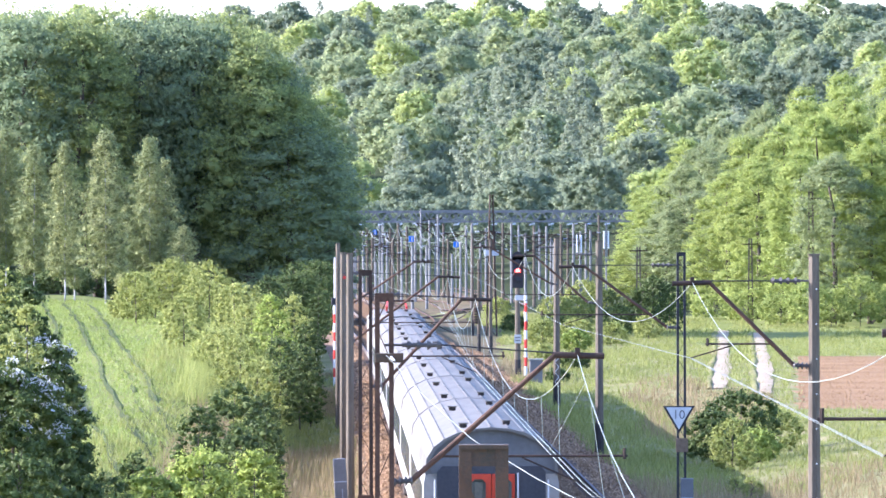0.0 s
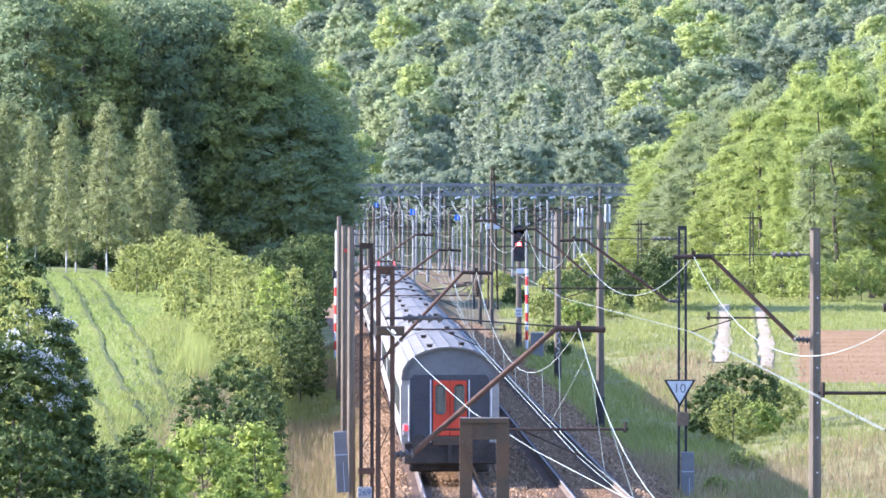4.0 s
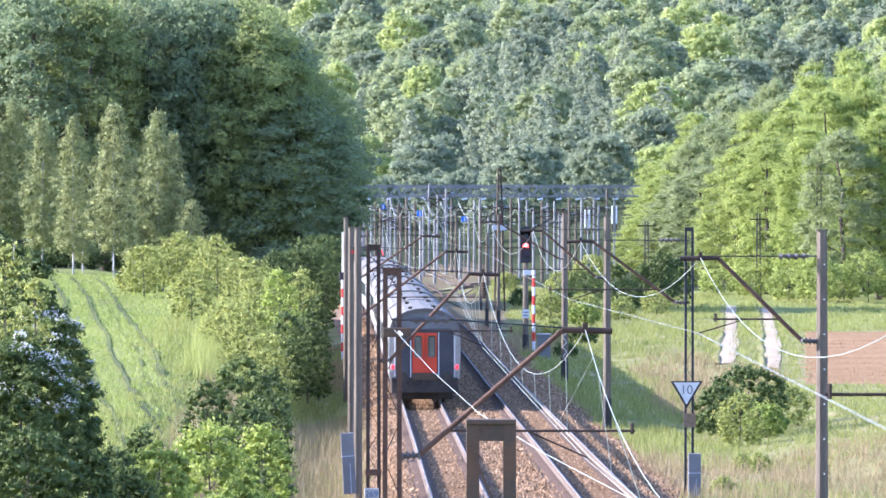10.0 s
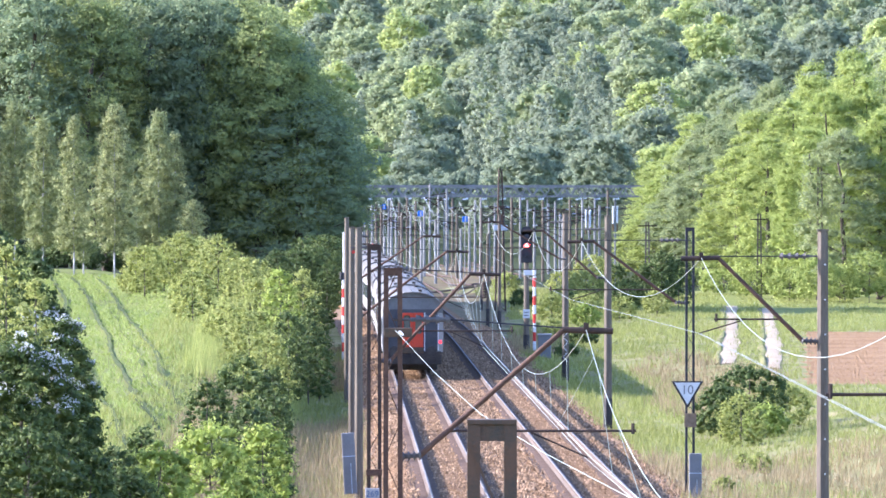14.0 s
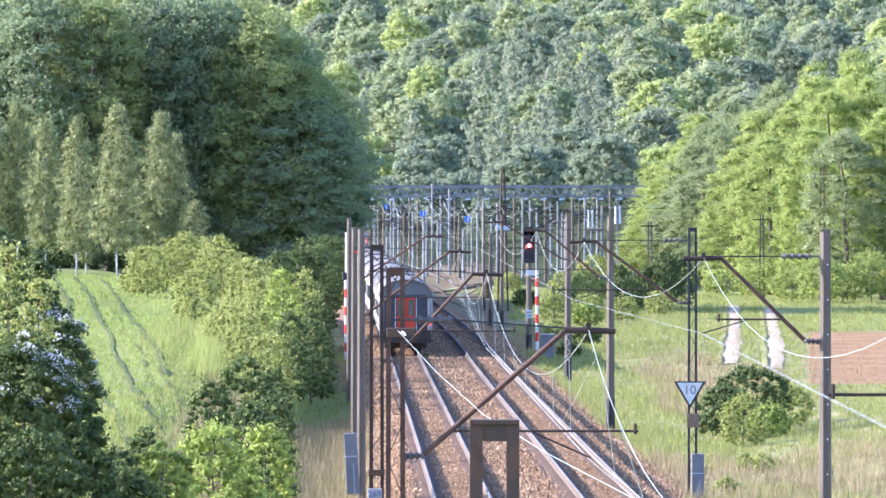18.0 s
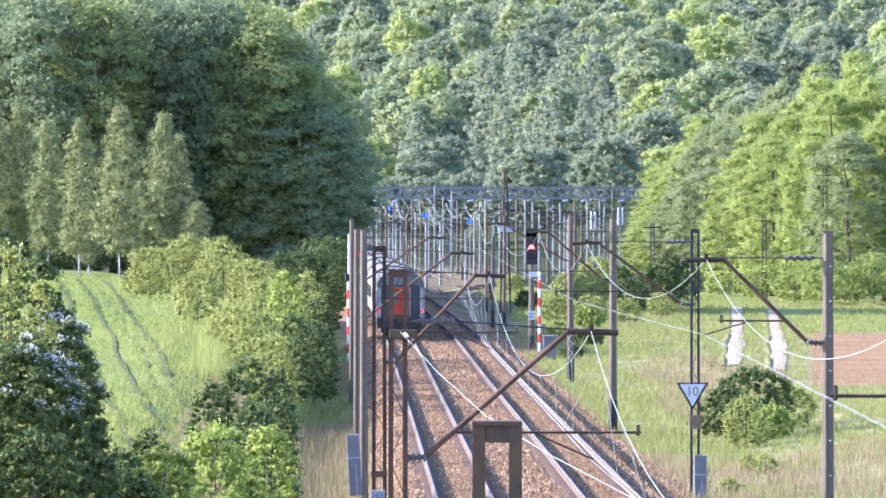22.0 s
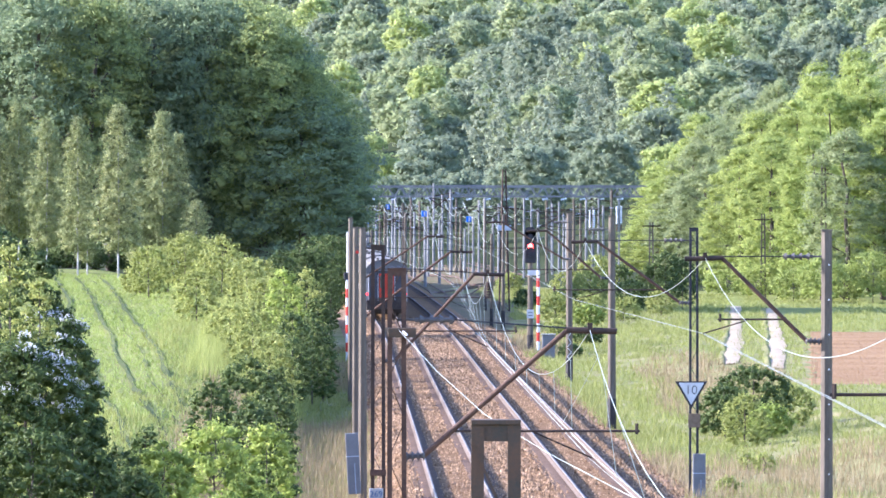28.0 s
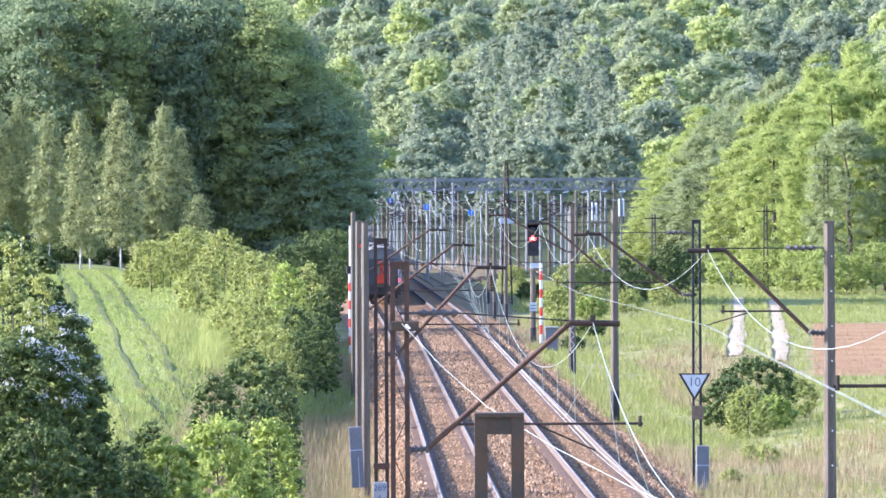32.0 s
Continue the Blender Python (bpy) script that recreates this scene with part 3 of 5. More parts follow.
def build_birches():
    rng = np.random.default_rng(6)
    for i, (x, y, h, w) in enumerate((
        (-25.22, 404.1, 9.6, 1.45), (-23.38, 401.5, 8.9, 1.4), (-21.3, 396.8, 9.2, 1.25), (-18.71, 392.5, 9.9, 1.65), (-16.71, 405.8, 9.9,
        1.6), (-20.88, 399.6, 4.5, 0.9), (-14.59, 403.5, 4.6, 1.2), (-18.07, 406.1, 5.8, 1.1), (-26.69, 403.4, 9.1, 1.45), (-15.79, 406.7,
        8.6, 1.2))):
        ob = tree_proto("birch_tree", "slender silvery-green birch with drooping twigs and white bark", "tree", "birches", 40 + i,
                        0.98 * w, 0.16 * h, h, int(40 * w * h ** 0.5), int(1500 * w * h ** 0.8), 0.075, L_BIRCH, 0.055, M_BIRCHBARK, taper=0.6, small=0.19, top=0.72,
                        lean=-0.1, slim=0.4, inner=0.4, round_crown=False, spread=1.5, core=0.5)
        ob.matrix_basis = pose(x, y, g(x, y), 0, 0, rng.random() * 360)


def build_right_wood():
    fresh = [Stand(tree_proto("broadleaf_tree", "tall fresh-green broadleaf tree at the field's edge", "tree", "trees beyond the field", 60 + i,
                              4.3, -2.5, 20.0, 170, 24000, 0.125, m, 0.3, taper=0.5, small=0.15, spread=0.9, core=0.55, plain=True)) for i, m in enumerate((L_FRESH, L_MID, L_FRESH))]
    rng = np.random.default_rng(7)
    for i, (x, y, h, k) in enumerate((
        (22.61, 712.0, 7.4, 2), (24.77, 705.9, 10.1, 1), (26.91, 685.6, 12.4, 1), (28.73, 649.3, 13.8, 2), (30.2, 618.5, 14.8, 2), (32.87,
        601.3, 15.5, 2), (35.15, 589.1, 15.9, 1), (38.5, 591.6, 16.9, 2), (41.47, 591.8, 16.9, 2), (24.56, 734.8, 10.6, 0), (27.17, 723.0,
        15.1, 1), (29.72, 704.9, 16.5, 1), (31.75, 673.2, 17.5, 0), (33.74, 646.8, 18.4, 2), (35.7, 624.5, 19.2, 0), (39.41, 625.5, 20.3,
        2), (42.65, 619.7, 20.7, 0), (27.07, 762.6, 13.7, 2), (29.75, 742.1, 17.4, 1), (32.88, 722.6, 18.4, 1), (34.25, 678.1, 19.8, 1),
        (37.23, 670.9, 20.8, 0), (40.24, 656.1, 22.0, 2), (44.84, 667.6, 22.5, 1), (27.7, 839.5, 11.7, 0), (30.93, 814.0, 17.2, 0),
        (34.48, 786.7, 19.6, 1), (36.8, 741.0, 21.7, 1), (39.7, 715.3, 22.3, 2), (43.6, 710.9, 23.7, 0), (49.36, 725.9, 24.5, 2))):
        fresh[k].put(x, y, rng.random() * 360, 0.8 + 0.3 * rng.random(), h / 20.0)


def build_hill_wood():
    """The far wood on the hill: two bodies of small crowns, one green, one silvery."""
    rng = np.random.default_rng(8)
    near, mid, far = [], [], []
    for bag, many, size, clumps in ((near, 3300, 0.26, 80), (mid, 2200, 0.33, 60), (far, 1300, 0.44, 44)):
        for k in range(5):
            blobs = dome(rng, 5.4, 1.5, 13.0 + 0.6 * k, clumps, 1.5 / clumps ** 0.5, -0.3)
            v, f = leaves(rng, blobs, many, size, jitter=0.5, lean=0.3, inner=0.3, spread=0.35)
            bag.append(with_core(v, f, rng, blobs, 0.62, True))
    tall = []
    for k in range(5):
        blobs = heap(rng, 2.7, 2.0, 16.0, 60, 0.7, 0.2, 0.75)
        v, f = leaves(rng, blobs, 1700, 0.25, jitter=0.5, lean=0.2, inner=0.25, spread=0.7)
        tall.append(with_core(v, f, rng, blobs, 0.6, True))
    bags = {"green": ([], []), "pale": ([], []), "fresh": ([], []), "deep": ([], [])}
    count = {"green": 0, "pale": 0, "fresh": 0, "deep": 0}
    y = 905.0
    while y < 2560:
        half = 0.069 * y + 10
        x = -half + rng.random() * 6
        while x < half:
            yy = y + rng.uniform(-0.45, 0.45) * (42 + 0.028 * y)
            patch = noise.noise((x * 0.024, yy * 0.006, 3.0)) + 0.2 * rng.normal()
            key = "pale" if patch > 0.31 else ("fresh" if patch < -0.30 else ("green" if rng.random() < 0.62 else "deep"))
            # shade at the foot of the hill, painted by the darker foliage colour
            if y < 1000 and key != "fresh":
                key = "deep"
            v, f = (tall if key == "pale" else near if yy < 1180 else mid if yy < 1700 else far)[rng.integers(5)]
            s = 0.72 + 0.75 * rng.random() ** 1.4
            if yy < 1000:
                s *= 0.85
            if y > 2250:
                s += 0.3
            a = rng.random() * 6.28
            ca, sa = math.cos(a) * s, math.sin(a) * s
            w = np.stack([v[:, 0] * ca - v[:, 1] * sa + x, v[:, 0] * sa + v[:, 1] * ca + yy, v[:, 2] * (0.35 + 0.65 * s) * (0.85 + 0.3 * rng.random()) + g(x, yy) - 0.5], 1)
            bags[key][0].append(w)
            bags[key][1].append(f + count[key])
            count[key] += len(w)
            x += 7.6 * s * (0.7 + 0.5 * rng.random()) * (0.6 if key == "pale" else 1.0)
        y += 42 + 0.028 * y
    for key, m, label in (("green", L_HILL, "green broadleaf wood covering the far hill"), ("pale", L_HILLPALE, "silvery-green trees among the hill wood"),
                          ("fresh", L_HILLFRESH, "fresh-green trees among the hill wood"), ("deep", L_HILLDARK, "deep-green trees in the hill wood, standing for shade at its foot")):
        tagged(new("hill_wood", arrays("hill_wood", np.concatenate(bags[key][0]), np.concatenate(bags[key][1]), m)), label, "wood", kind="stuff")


def build_bushes():
    rng = np.random.default_rng(9)
    kinds = (("light-green leafy shrub on the grassy bank", L_SHRUB), ("dark-green dense shrub beside the line", L_HAZEL), ("fresh-green leafy shrub in tall grass", L_SHRUBFRESH),
             ("bright-green undergrowth at the edge of the wood", L_FRESH))
    # shrubs at x < -10.5, y < 150 are unseen, added to cast shade
    for i, (x, y, r, h, k) in enumerate((
        (-14.92, 345, 1.29, 3.09, 0), (-13.24, 350, 1.6, 3.46, 0), (-11.02, 340, 1.56, 3.83, 0), (-9.03, 315, 1.18, 4.33, 0), (-6.97, 300,
        1.12, 5.57, 2), (-7.51, 270, 1.35, 4.23, 0), (-6.05, 275, 1.15, 4.6, 1), (-5.53, 290, 1.09, 4.19, 1), (-6.08, 240, 1.1, 4.14, 0),
        (-5.22, 300, 0.7, 3.41, 1), (-5.27, 215, 0.72, 3.78, 1), (-5.39, 188, 1.38, 4.52, 1), (-4.46, 185, 0.65, 4.23, 1), (-6.34, 186,
        0.78, 3.42, 1), (-7.07, 162, 0.61, 2.58, 1), (-6.37, 158, 0.59, 2.54, 1), (-11.28, 312, 1.3, 2.75, 0), (-8.74, 288, 1.2, 3.07, 0),
        (-7.11, 150, 0.56, 2.43, 1), (-5.3, 158, 1.25, 3.6, 2), (-4.25, 165, 0.9, 3.7, 2), (-6.2, 151, 0.9, 2.9, 2), (-9.44, 140,
        1.05, 4.17, 1), (-7.63, 140, 0.93, 3.55, 1), (-8.14, 135, 1.24, 2.62, 1), (-7.06, 138, 0.69, 2.55, 1), (-15.66, 352, 1.17, 1.78,
        0), (-14.2, 352, 1.47, 2.7, 0), (-12.29, 352, 1.61, 3.14, 0), (-10.46, 345, 1.44, 3.5, 0), (-8.77, 335, 1.4, 4.47, 0), (-8.88,
        285, 1.31, 2.9, 0), (-8.11, 310, 1.29, 4.18, 0), (-5.07, 182, 0.91, 3.53, 1), (-6.57, 330, 1.1, 5.76, 0), (-5.84, 320, 0.93, 4.79,
        1), (22.22, 665, 2.22, 2.09, 1), (24.53, 660, 2.48, 2.14, 3), (26.14, 620, 2.58, 2.6, 3), (28.3, 600, 2.6, 3.4, 3), (30.0, 578,
        2.3, 3.2, 3), (32.2, 574, 2.5, 4.4, 3), (34.3, 578, 2.4, 3.6, 3), (36.6, 575, 2.6, 4.8, 3), (39.2, 577, 2.4, 4.0, 3), (41.6, 576, 2.5, 4.4, 3), (12.03, 262, 1.75, 2.93, 1),
        (10.77, 258, 1.18, 2.33, 1), (13.65, 268, 1.34, 1.97, 0), (12.35, 255, 0.96, 1.48, 2), (11.17, 250, 1.04, 2.22, 0), (8.77, 208,
        0.49, 0.77, 0), (10.56, 222, 0.41, 0.95, 0), (10.14, 225, 0.41, 0.84, 0), (18.48, 560, 2.1, 4.97, 1), (19.17, 540, 1.57, 4.43, 1),
        (17.08, 560, 1.4, 3.57, 1), (13.8, 600, 2.25, 3.97, 0), (10.55, 560, 1.87, 2.66, 0), (7.87, 470, 1.49, 2.28, 0), (10.44, 480,
        1.68, 2.08, 0), (14.56, 520, 1.73, 2.63, 1), (6.05, 600, 1.5, 2.04, 0), (-8.14, 440, 1.47, 5.93, 1), (-26.79, 418, 1.74, 1.68, 1),
        (-24.82, 420, 1.75, 1.78, 1), (-22.61, 418, 1.74, 2.15, 1), (-20.61, 420, 1.75, 2.24, 1), (-18.65, 419, 1.57, 2.62, 1), (-8.98,
        141, 0.73, 6.41, 0), (-8.43, 142, 0.5, 5.94, 0), (-7.74, 505, 1.35, 6.19, 1), (-7.83, 522, 1.3, 5.82, 1), (-9.96, 500, 1.67, 6.07,
        1), (-8.14, 452, 1.51, 6.72, 1), (-7.99, 470, 1.49, 6.93, 1), (-7.84, 485, 1.46, 6.65, 1), (-7.15, 438, 0.88, 5.07, 1), (-8.05,
        462, 1.46, 6.36, 1), (-9.13, 440, 1.47, 5.54, 1), (-10.18, 430, 1.43, 4.13, 1), (-11.65, 140, 1.4, 5.03, 1), (-10.63, 131, 1.2,
        5.0, 1), (9.2, 500, 1.5, 2.3, 1), (11.8, 540, 1.9, 3.0, 0), (7.4, 430, 0.9, 1.5, 0), (8.9, 415, 1.1, 1.4, 1), (12.6, 470, 1.4, 1.9, 0),
        (6.6, 530, 1.2, 1.6, 1), (15.6, 610, 2.0, 3.4, 1), (9.9, 455, 1.2, 1.7, 2), (16.2, 500, 1.3, 2.2, 0), (7.3, 385, 0.8, 1.0, 1),
        (-4.75, 178, 0.32, 0.8, 2), (-4.9, 196, 0.3, 0.7, 2), (-5.1, 205, 0.4, 0.9, 0), (-4.3, 172, 0.28, 0.6, 0), (-13.0, 141, 1.6, 6.2, 1), (-14.6, 147, 1.7, 6.5, 1), (-12.6, 134, 1.5, 6.2, 1),
        (-12.9, 128, 1.5, 6.0, 1), (-5.0, 152, 1.0, 2.1, 2), (-4.3, 158, 0.8, 2.2, 2), (-6.6, 146, 0.8, 2.2, 1), (-5.9, 143, 0.7, 1.6, 2))):
        leaf = 0.05 if y < 230 else 0.056 if y < 300 else 0.066 if y < 450 else 0.1
        n = int(min(8000, 1.6 * r * (r + h) / leaf ** 2))
        label, m = kinds[k]
        small = min(0.30, max(0.16, 0.30 / (r + 0.2))) * (0.72 if k in (1, 2) else 0.56)
        ob = tree_proto("shrub", label, "shrub", "shrubs of the bank and meadow", 800 + i, r, 0.0, h, int(50 + 50 * r), n, leaf, m, 0.04, small=small, limbs=6,
                        spread=1.2 if k in (1, 2) else 2.0, core=0.55, inner=0.5)
        ob.matrix_basis = pose(x, y, g(x, y) - 0.25, 0, 0, rng.random() * 360)


def build_blossom():
    """Two hawthorns in bloom at the foot of the bank."""
    for seed, (x, y, r, h, k) in enumerate((
        (-9.93, 152, 1.1, 6.65, 0), (-8.9, 148, 1.0, 6.06, 0), (-8.06, 144, 1.0, 4.87, 0), (-8.44, 138, 1.3, 4.29, 0))):
        rng = np.random.default_rng(90 + seed)
        ob = thing("hawthorn_bush", x, y, g(x, y) - 0.1, "dark-green hawthorn bush with sprays of white blossom", "bush", "hawthorns")
        t = new("stem", trunk_mesh("stem", rng, h * 0.8, 0.07, 8, r, M_BARK, 0.1))
        t.parent = ob
        blobs = dome(rng, r, 0.1, h, 130, 0.145)
        v, f = leaves(rng, blobs, 11000, 0.05, jitter=0.8, lean=0.2, inner=0.4, spread=0.9)
        v, f = with_core(v, f, rng, blobs, 0.68)
        cr = new("crown", arrays("crown", v, f, L_HAZEL))
        cr.parent = ob
        some = [bl for bl in blobs if rng.random() < 0.4 and bl[1] < 0.3 * r and abs(g(x, y) + bl[2] - 4.7) < 0.95 and x + bl[0] > -9.3]
        if some:
            v, f = leaves(rng, [(a, c2, d + 0.06, e * 1.04, f2 * 1.04) for a, c2, d, e, f2 in some], 60 * len(some), 0.04, jitter=0.9)
            bl = new("blossom", arrays("blossom", v, f, L_BLOSSOM))
            bl.parent = ob
            tagged(bl, "white blossom sprays")


def build_crop():
    """Young crop on the left field, with bare tractor lines."""
    rng = np.random.default_rng(12)
    n = 34000
    y = 150 + 250 * rng.random(n)
    u = -9.2 - 24 * rng.random(n)
    line = axis(y) + u + 0.068 * (y - 207)
    keep = np.ones(n, bool)
    for w in (-7.1, -8.6, -9.9, -18.2, -16.4):
        keep &= np.abs(line - w) > 0.16
    u, y = u[keep], y[keep]
    x = axis(y) + u
    z = ground(x, y)
    k = 4
    X, Y, Z = np.repeat(x, k), np.repeat(y, k), np.repeat(z, k)
    nn = len(X)
    X, Y = X + rng.normal(size=nn) * 0.12, Y + rng.normal(size=nn) * 0.5
    h = 0.06 + 0.10 * rng.random(nn)
    a = rng.random(nn) * 6.28
    w = 0.022 + 0.02 * rng.random(nn)
    v = np.stack([np.stack([X - np.cos(a) * w, Y - np.sin(a) * w, Z - 0.03], 1), np.stack([X + np.cos(a) * w, Y + np.sin(a) * w, Z - 0.03], 1),
                  np.stack([X + rng.normal(size=nn) * 0.07, Y + rng.normal(size=nn) * 0.07, Z + h], 1)], 1).reshape(-1, 3)
    tagged(new("young_crop", arrays("young_crop", v, np.arange(3 * nn).reshape(-1, 3), L_CROP)), "short green crop in drilled rows", "crop", kind="stuff")
    for k, w in enumerate((-7.1, -7.75, -8.6, -9.9, -11.2, -16.4, -18.2)):
        pts, fc = [], []
        for i in range(150):
            yy = 190 + i * 1.35
            mid = w - 0.068 * (yy - 207) + 0.25 * noise.noise((yy * 0.05, k * 3.0, 5.0))
            wide = 0.16 * noise.noise((yy * 0.17, k * 5.0, 2.0)) + (0.08 if k != 1 else 0.02)
            for e in (-1, 1):
                xx = mid + e * max(wide, 0.004)
                pts.append((xx, yy, g(xx, yy) + 0.06))
        fc = [(2 * i, 2 * i + 1, 2 * i + 3, 2 * i + 2) for i in range(149)]
        tagged(new("tractor_line", arrays("tractor_line", np.array(pts), np.array(fc), M_TRACKLINE)), "dark trodden tractor line in the crop", "wheel track",
               "tractor lines", "structure")


def build_grass():
    """Tall tufts on the banks and verges: straw and green."""
    rng = np.random.default_rng(11)
    for name, m, label, n, zone in (("dry_grass", L_STRAW, "tall dry straw-coloured grass on the verges", 24000, 0),
                                    ("green_grass", L_BLADE, "green grass tufts on bank and meadow", 30000, 1)):
        y = 120 + 330 * rng.random(n) ** 1.3
        far = rng.random(n) < (0.0 if zone == 0 else 0.3)
        y = np.where(far, 430 + 190 * rng.random(n), y)
        side = rng.random(n) < (0.52 if zone == 0 else 0.68)
        u = np.where(side, 4.75 + (22 + 14 * (y > 330)) * rng.random(n) ** 1.3 + 0.5 * rng.random(n), -4.4 - (6.0 if zone == 0 else 9.0) * rng.random(n))
        x = axis(y) + u
        patch = np.array([noise.noise((a * 0.12, b * 0.02, 7.0)) for a, b in zip(x, y)])
        keep = (patch > 0.17 - 0.65 * (y < 232) * (u > 0) - 0.42 * (u < 0)) if zone == 0 else (patch < 0.34 - 0.25 * (y < 225))
        keep &= ~((y > 311) & (y < 446) & (x > 0.0535 * y)) & ~((y > 400) & (u < 0)) & ~((y > 410) & (u > 0) & (u < 5.4 + 4.0 * np.clip((y - 410) / 120, 0, 1)))
        for x0, y0, x1, y1 in ((15.0, 352, 24.2, 556), (16.9, 342, 26.6, 545)):
            keep &= ~((np.abs(x - x0 - (x1 - x0) * (y - y0) / (y1 - y0)) < 0.55) & (y > y0 - 6))
        x, y = x[keep], y[keep]
        z = ground(x, y)
        k = 13
        X, Y, Z = np.repeat(x, k), np.repeat(y, k), np.repeat(z, k)
        nn = len(X)
        X = X + rng.normal(size=nn) * 0.22
        Y = Y + rng.normal(size=nn) * 0.4
        tuft = np.repeat(0.6 + 0.9 * rng.random(len(x)) ** 2, k)
        h = (0.16 + 0.42 * rng.random(nn) ** 1.5) * tuft * (1.0 if zone == 0 else 0.66)
        a = rng.random(nn) * 6.28
        w = (0.010 + 0.016 * rng.random(nn) ** 2) * (1 + 0.003 * np.maximum(Y - 200, 0))
        lx, ly = rng.normal(size=nn) * 0.12, rng.normal(size=nn) * 0.12
        v = np.stack([np.stack([X - np.cos(a) * w, Y - np.sin(a) * w, Z - 0.03], 1), np.stack([X + np.cos(a) * w, Y + np.sin(a) * w, Z - 0.03], 1),
                      np.stack([X + lx, Y + ly, Z + h], 1)], 1).reshape(-1, 3)
        tagged(new(name, arrays(name, v, np.arange(3 * nn).reshape(-1, 3), m)), label, "grass", kind="stuff")


def build_bank_grass():
    """Tall pale grass and nettles between the shrubs of the bank."""
    rng = np.random.default_rng(17)
    n, k = 3600, 16
    y = 258 + 92 * rng.random(n)
    u = -7.4 - 3.6 * rng.random(n)
    x, y = np.repeat(axis(y) + u, k), np.repeat(y, k)
    m = n * k
    x, y = x + rng.normal(size=m) * 0.25, y + rng.normal(size=m) * 0.5
    z = ground(x, y)
    h = 0.35 + 0.75 * rng.random(m) ** 1.4
    a = rng.random(m) * 6.28
    w = 0.012 + 0.014 * rng.random(m)
    v = np.stack([np.stack([x - np.cos(a) * w, y - np.sin(a) * w, z - 0.03], 1), np.stack([x + np.cos(a) * w, y + np.sin(a) * w, z - 0.03], 1),
                  np.stack([x + rng.normal(size=m) * 0.14, y + rng.normal(size=m) * 0.14, z + h], 1)], 1).reshape(-1, 3)
    tagged(new("bank_grass", arrays("bank_grass", v, np.arange(3 * m).reshape(-1, 3), L_SHRUB)), "tall pale-green grass between the shrubs of the bank", "grass", kind="stuff")


# ---- overhead line ----
def lattice_mast(x, y, top, width, material, label, depth=None, foot=None, cap=True, step=0.62):
    """Two channel legs with batten plates and zigzag bars."""
    z0 = g(x, y) - 0.1 if foot is None else foot
    ob = thing("lattice_mast", x, y, z0, label, "catenary mast", "lattice masts")
    h = top - z0
    d = depth or width * 0.7
    for s in (-1, 1):
        bm = B()
        bar(bm, (s * width * 0.44, 0, 0), (s * width * 0.4, 0, h), d, width * 0.28)
        part("leg", bm, material, ob)
    if cap:
        bm = B()
        box(bm, (0, 0, h - width * 0.22), (width * 0.62, d * 0.9, width * 0.40))
        part("batten", bm, material, ob)
        bm = B()
        box(bm, (0, 0, h), (width * 1.08, d * 1.15, 0.025))
        part("cap_plate", bm, material, ob)
    z = 0.5
    i = 0
    while z < h - width * 1.6:
        bm = B()
        s = 1 if i % 2 else -1
        bar(bm, (-s * width / 2, -d / 2, z), (s * width / 2, -d / 2, z + step), 0.014)
        part("lacing_bar", bm, material, ob)
        z += step
        i += 1
    return ob


def pole(x, y, top, r, label, dark=1.2, name="catenary_pole"):
    z0 = g(x, y)
    ob = thing(name, x, y, z0, label, "catenary pole", "concrete poles")
    h = top - z0
    bm = B()
    bmesh.ops.create_cone(bm, cap_ends=True, segments=8, radius1=r * 1.18, radius2=r * 0.9, depth=h, matrix=Matrix.Translation((0, 0, h / 2)) @ pose(0, 0, 0, 0, 0, 22.5))
    part("shaft", bm, M_POLE, ob)
    if dark:
        bm = B()
        bmesh.ops.create_cone(bm, cap_ends=True, segments=8, radius1=r * 1.24, radius2=r * 1.2, depth=dark, matrix=Matrix.Translation((0, 0, dark / 2 - 0.05)) @ pose(0, 0, 0, 0, 0, 22.5))
        part("foot_coat", bm, M_BITUMEN, ob, "black bitumen-coated foot")
    bm = B()
    box(bm, (0, 0, h + 0.02), (r * 1.9, r * 1.9, 0.04))
    part("cap", bm, M_POLE, ob)
    return ob


def insulator(bm, a, b, r, n=4):
    a, b = Vector(a), Vector(b)
    rod(bm, a, b, r * 0.45, n=6)
    for i in range(n):
        p = a.lerp(b, (i + 0.5) / n)
        rod(bm, p, a.lerp(b, (i + 0.5) / n + 0.4 / n), r, r * 0.6, 8)


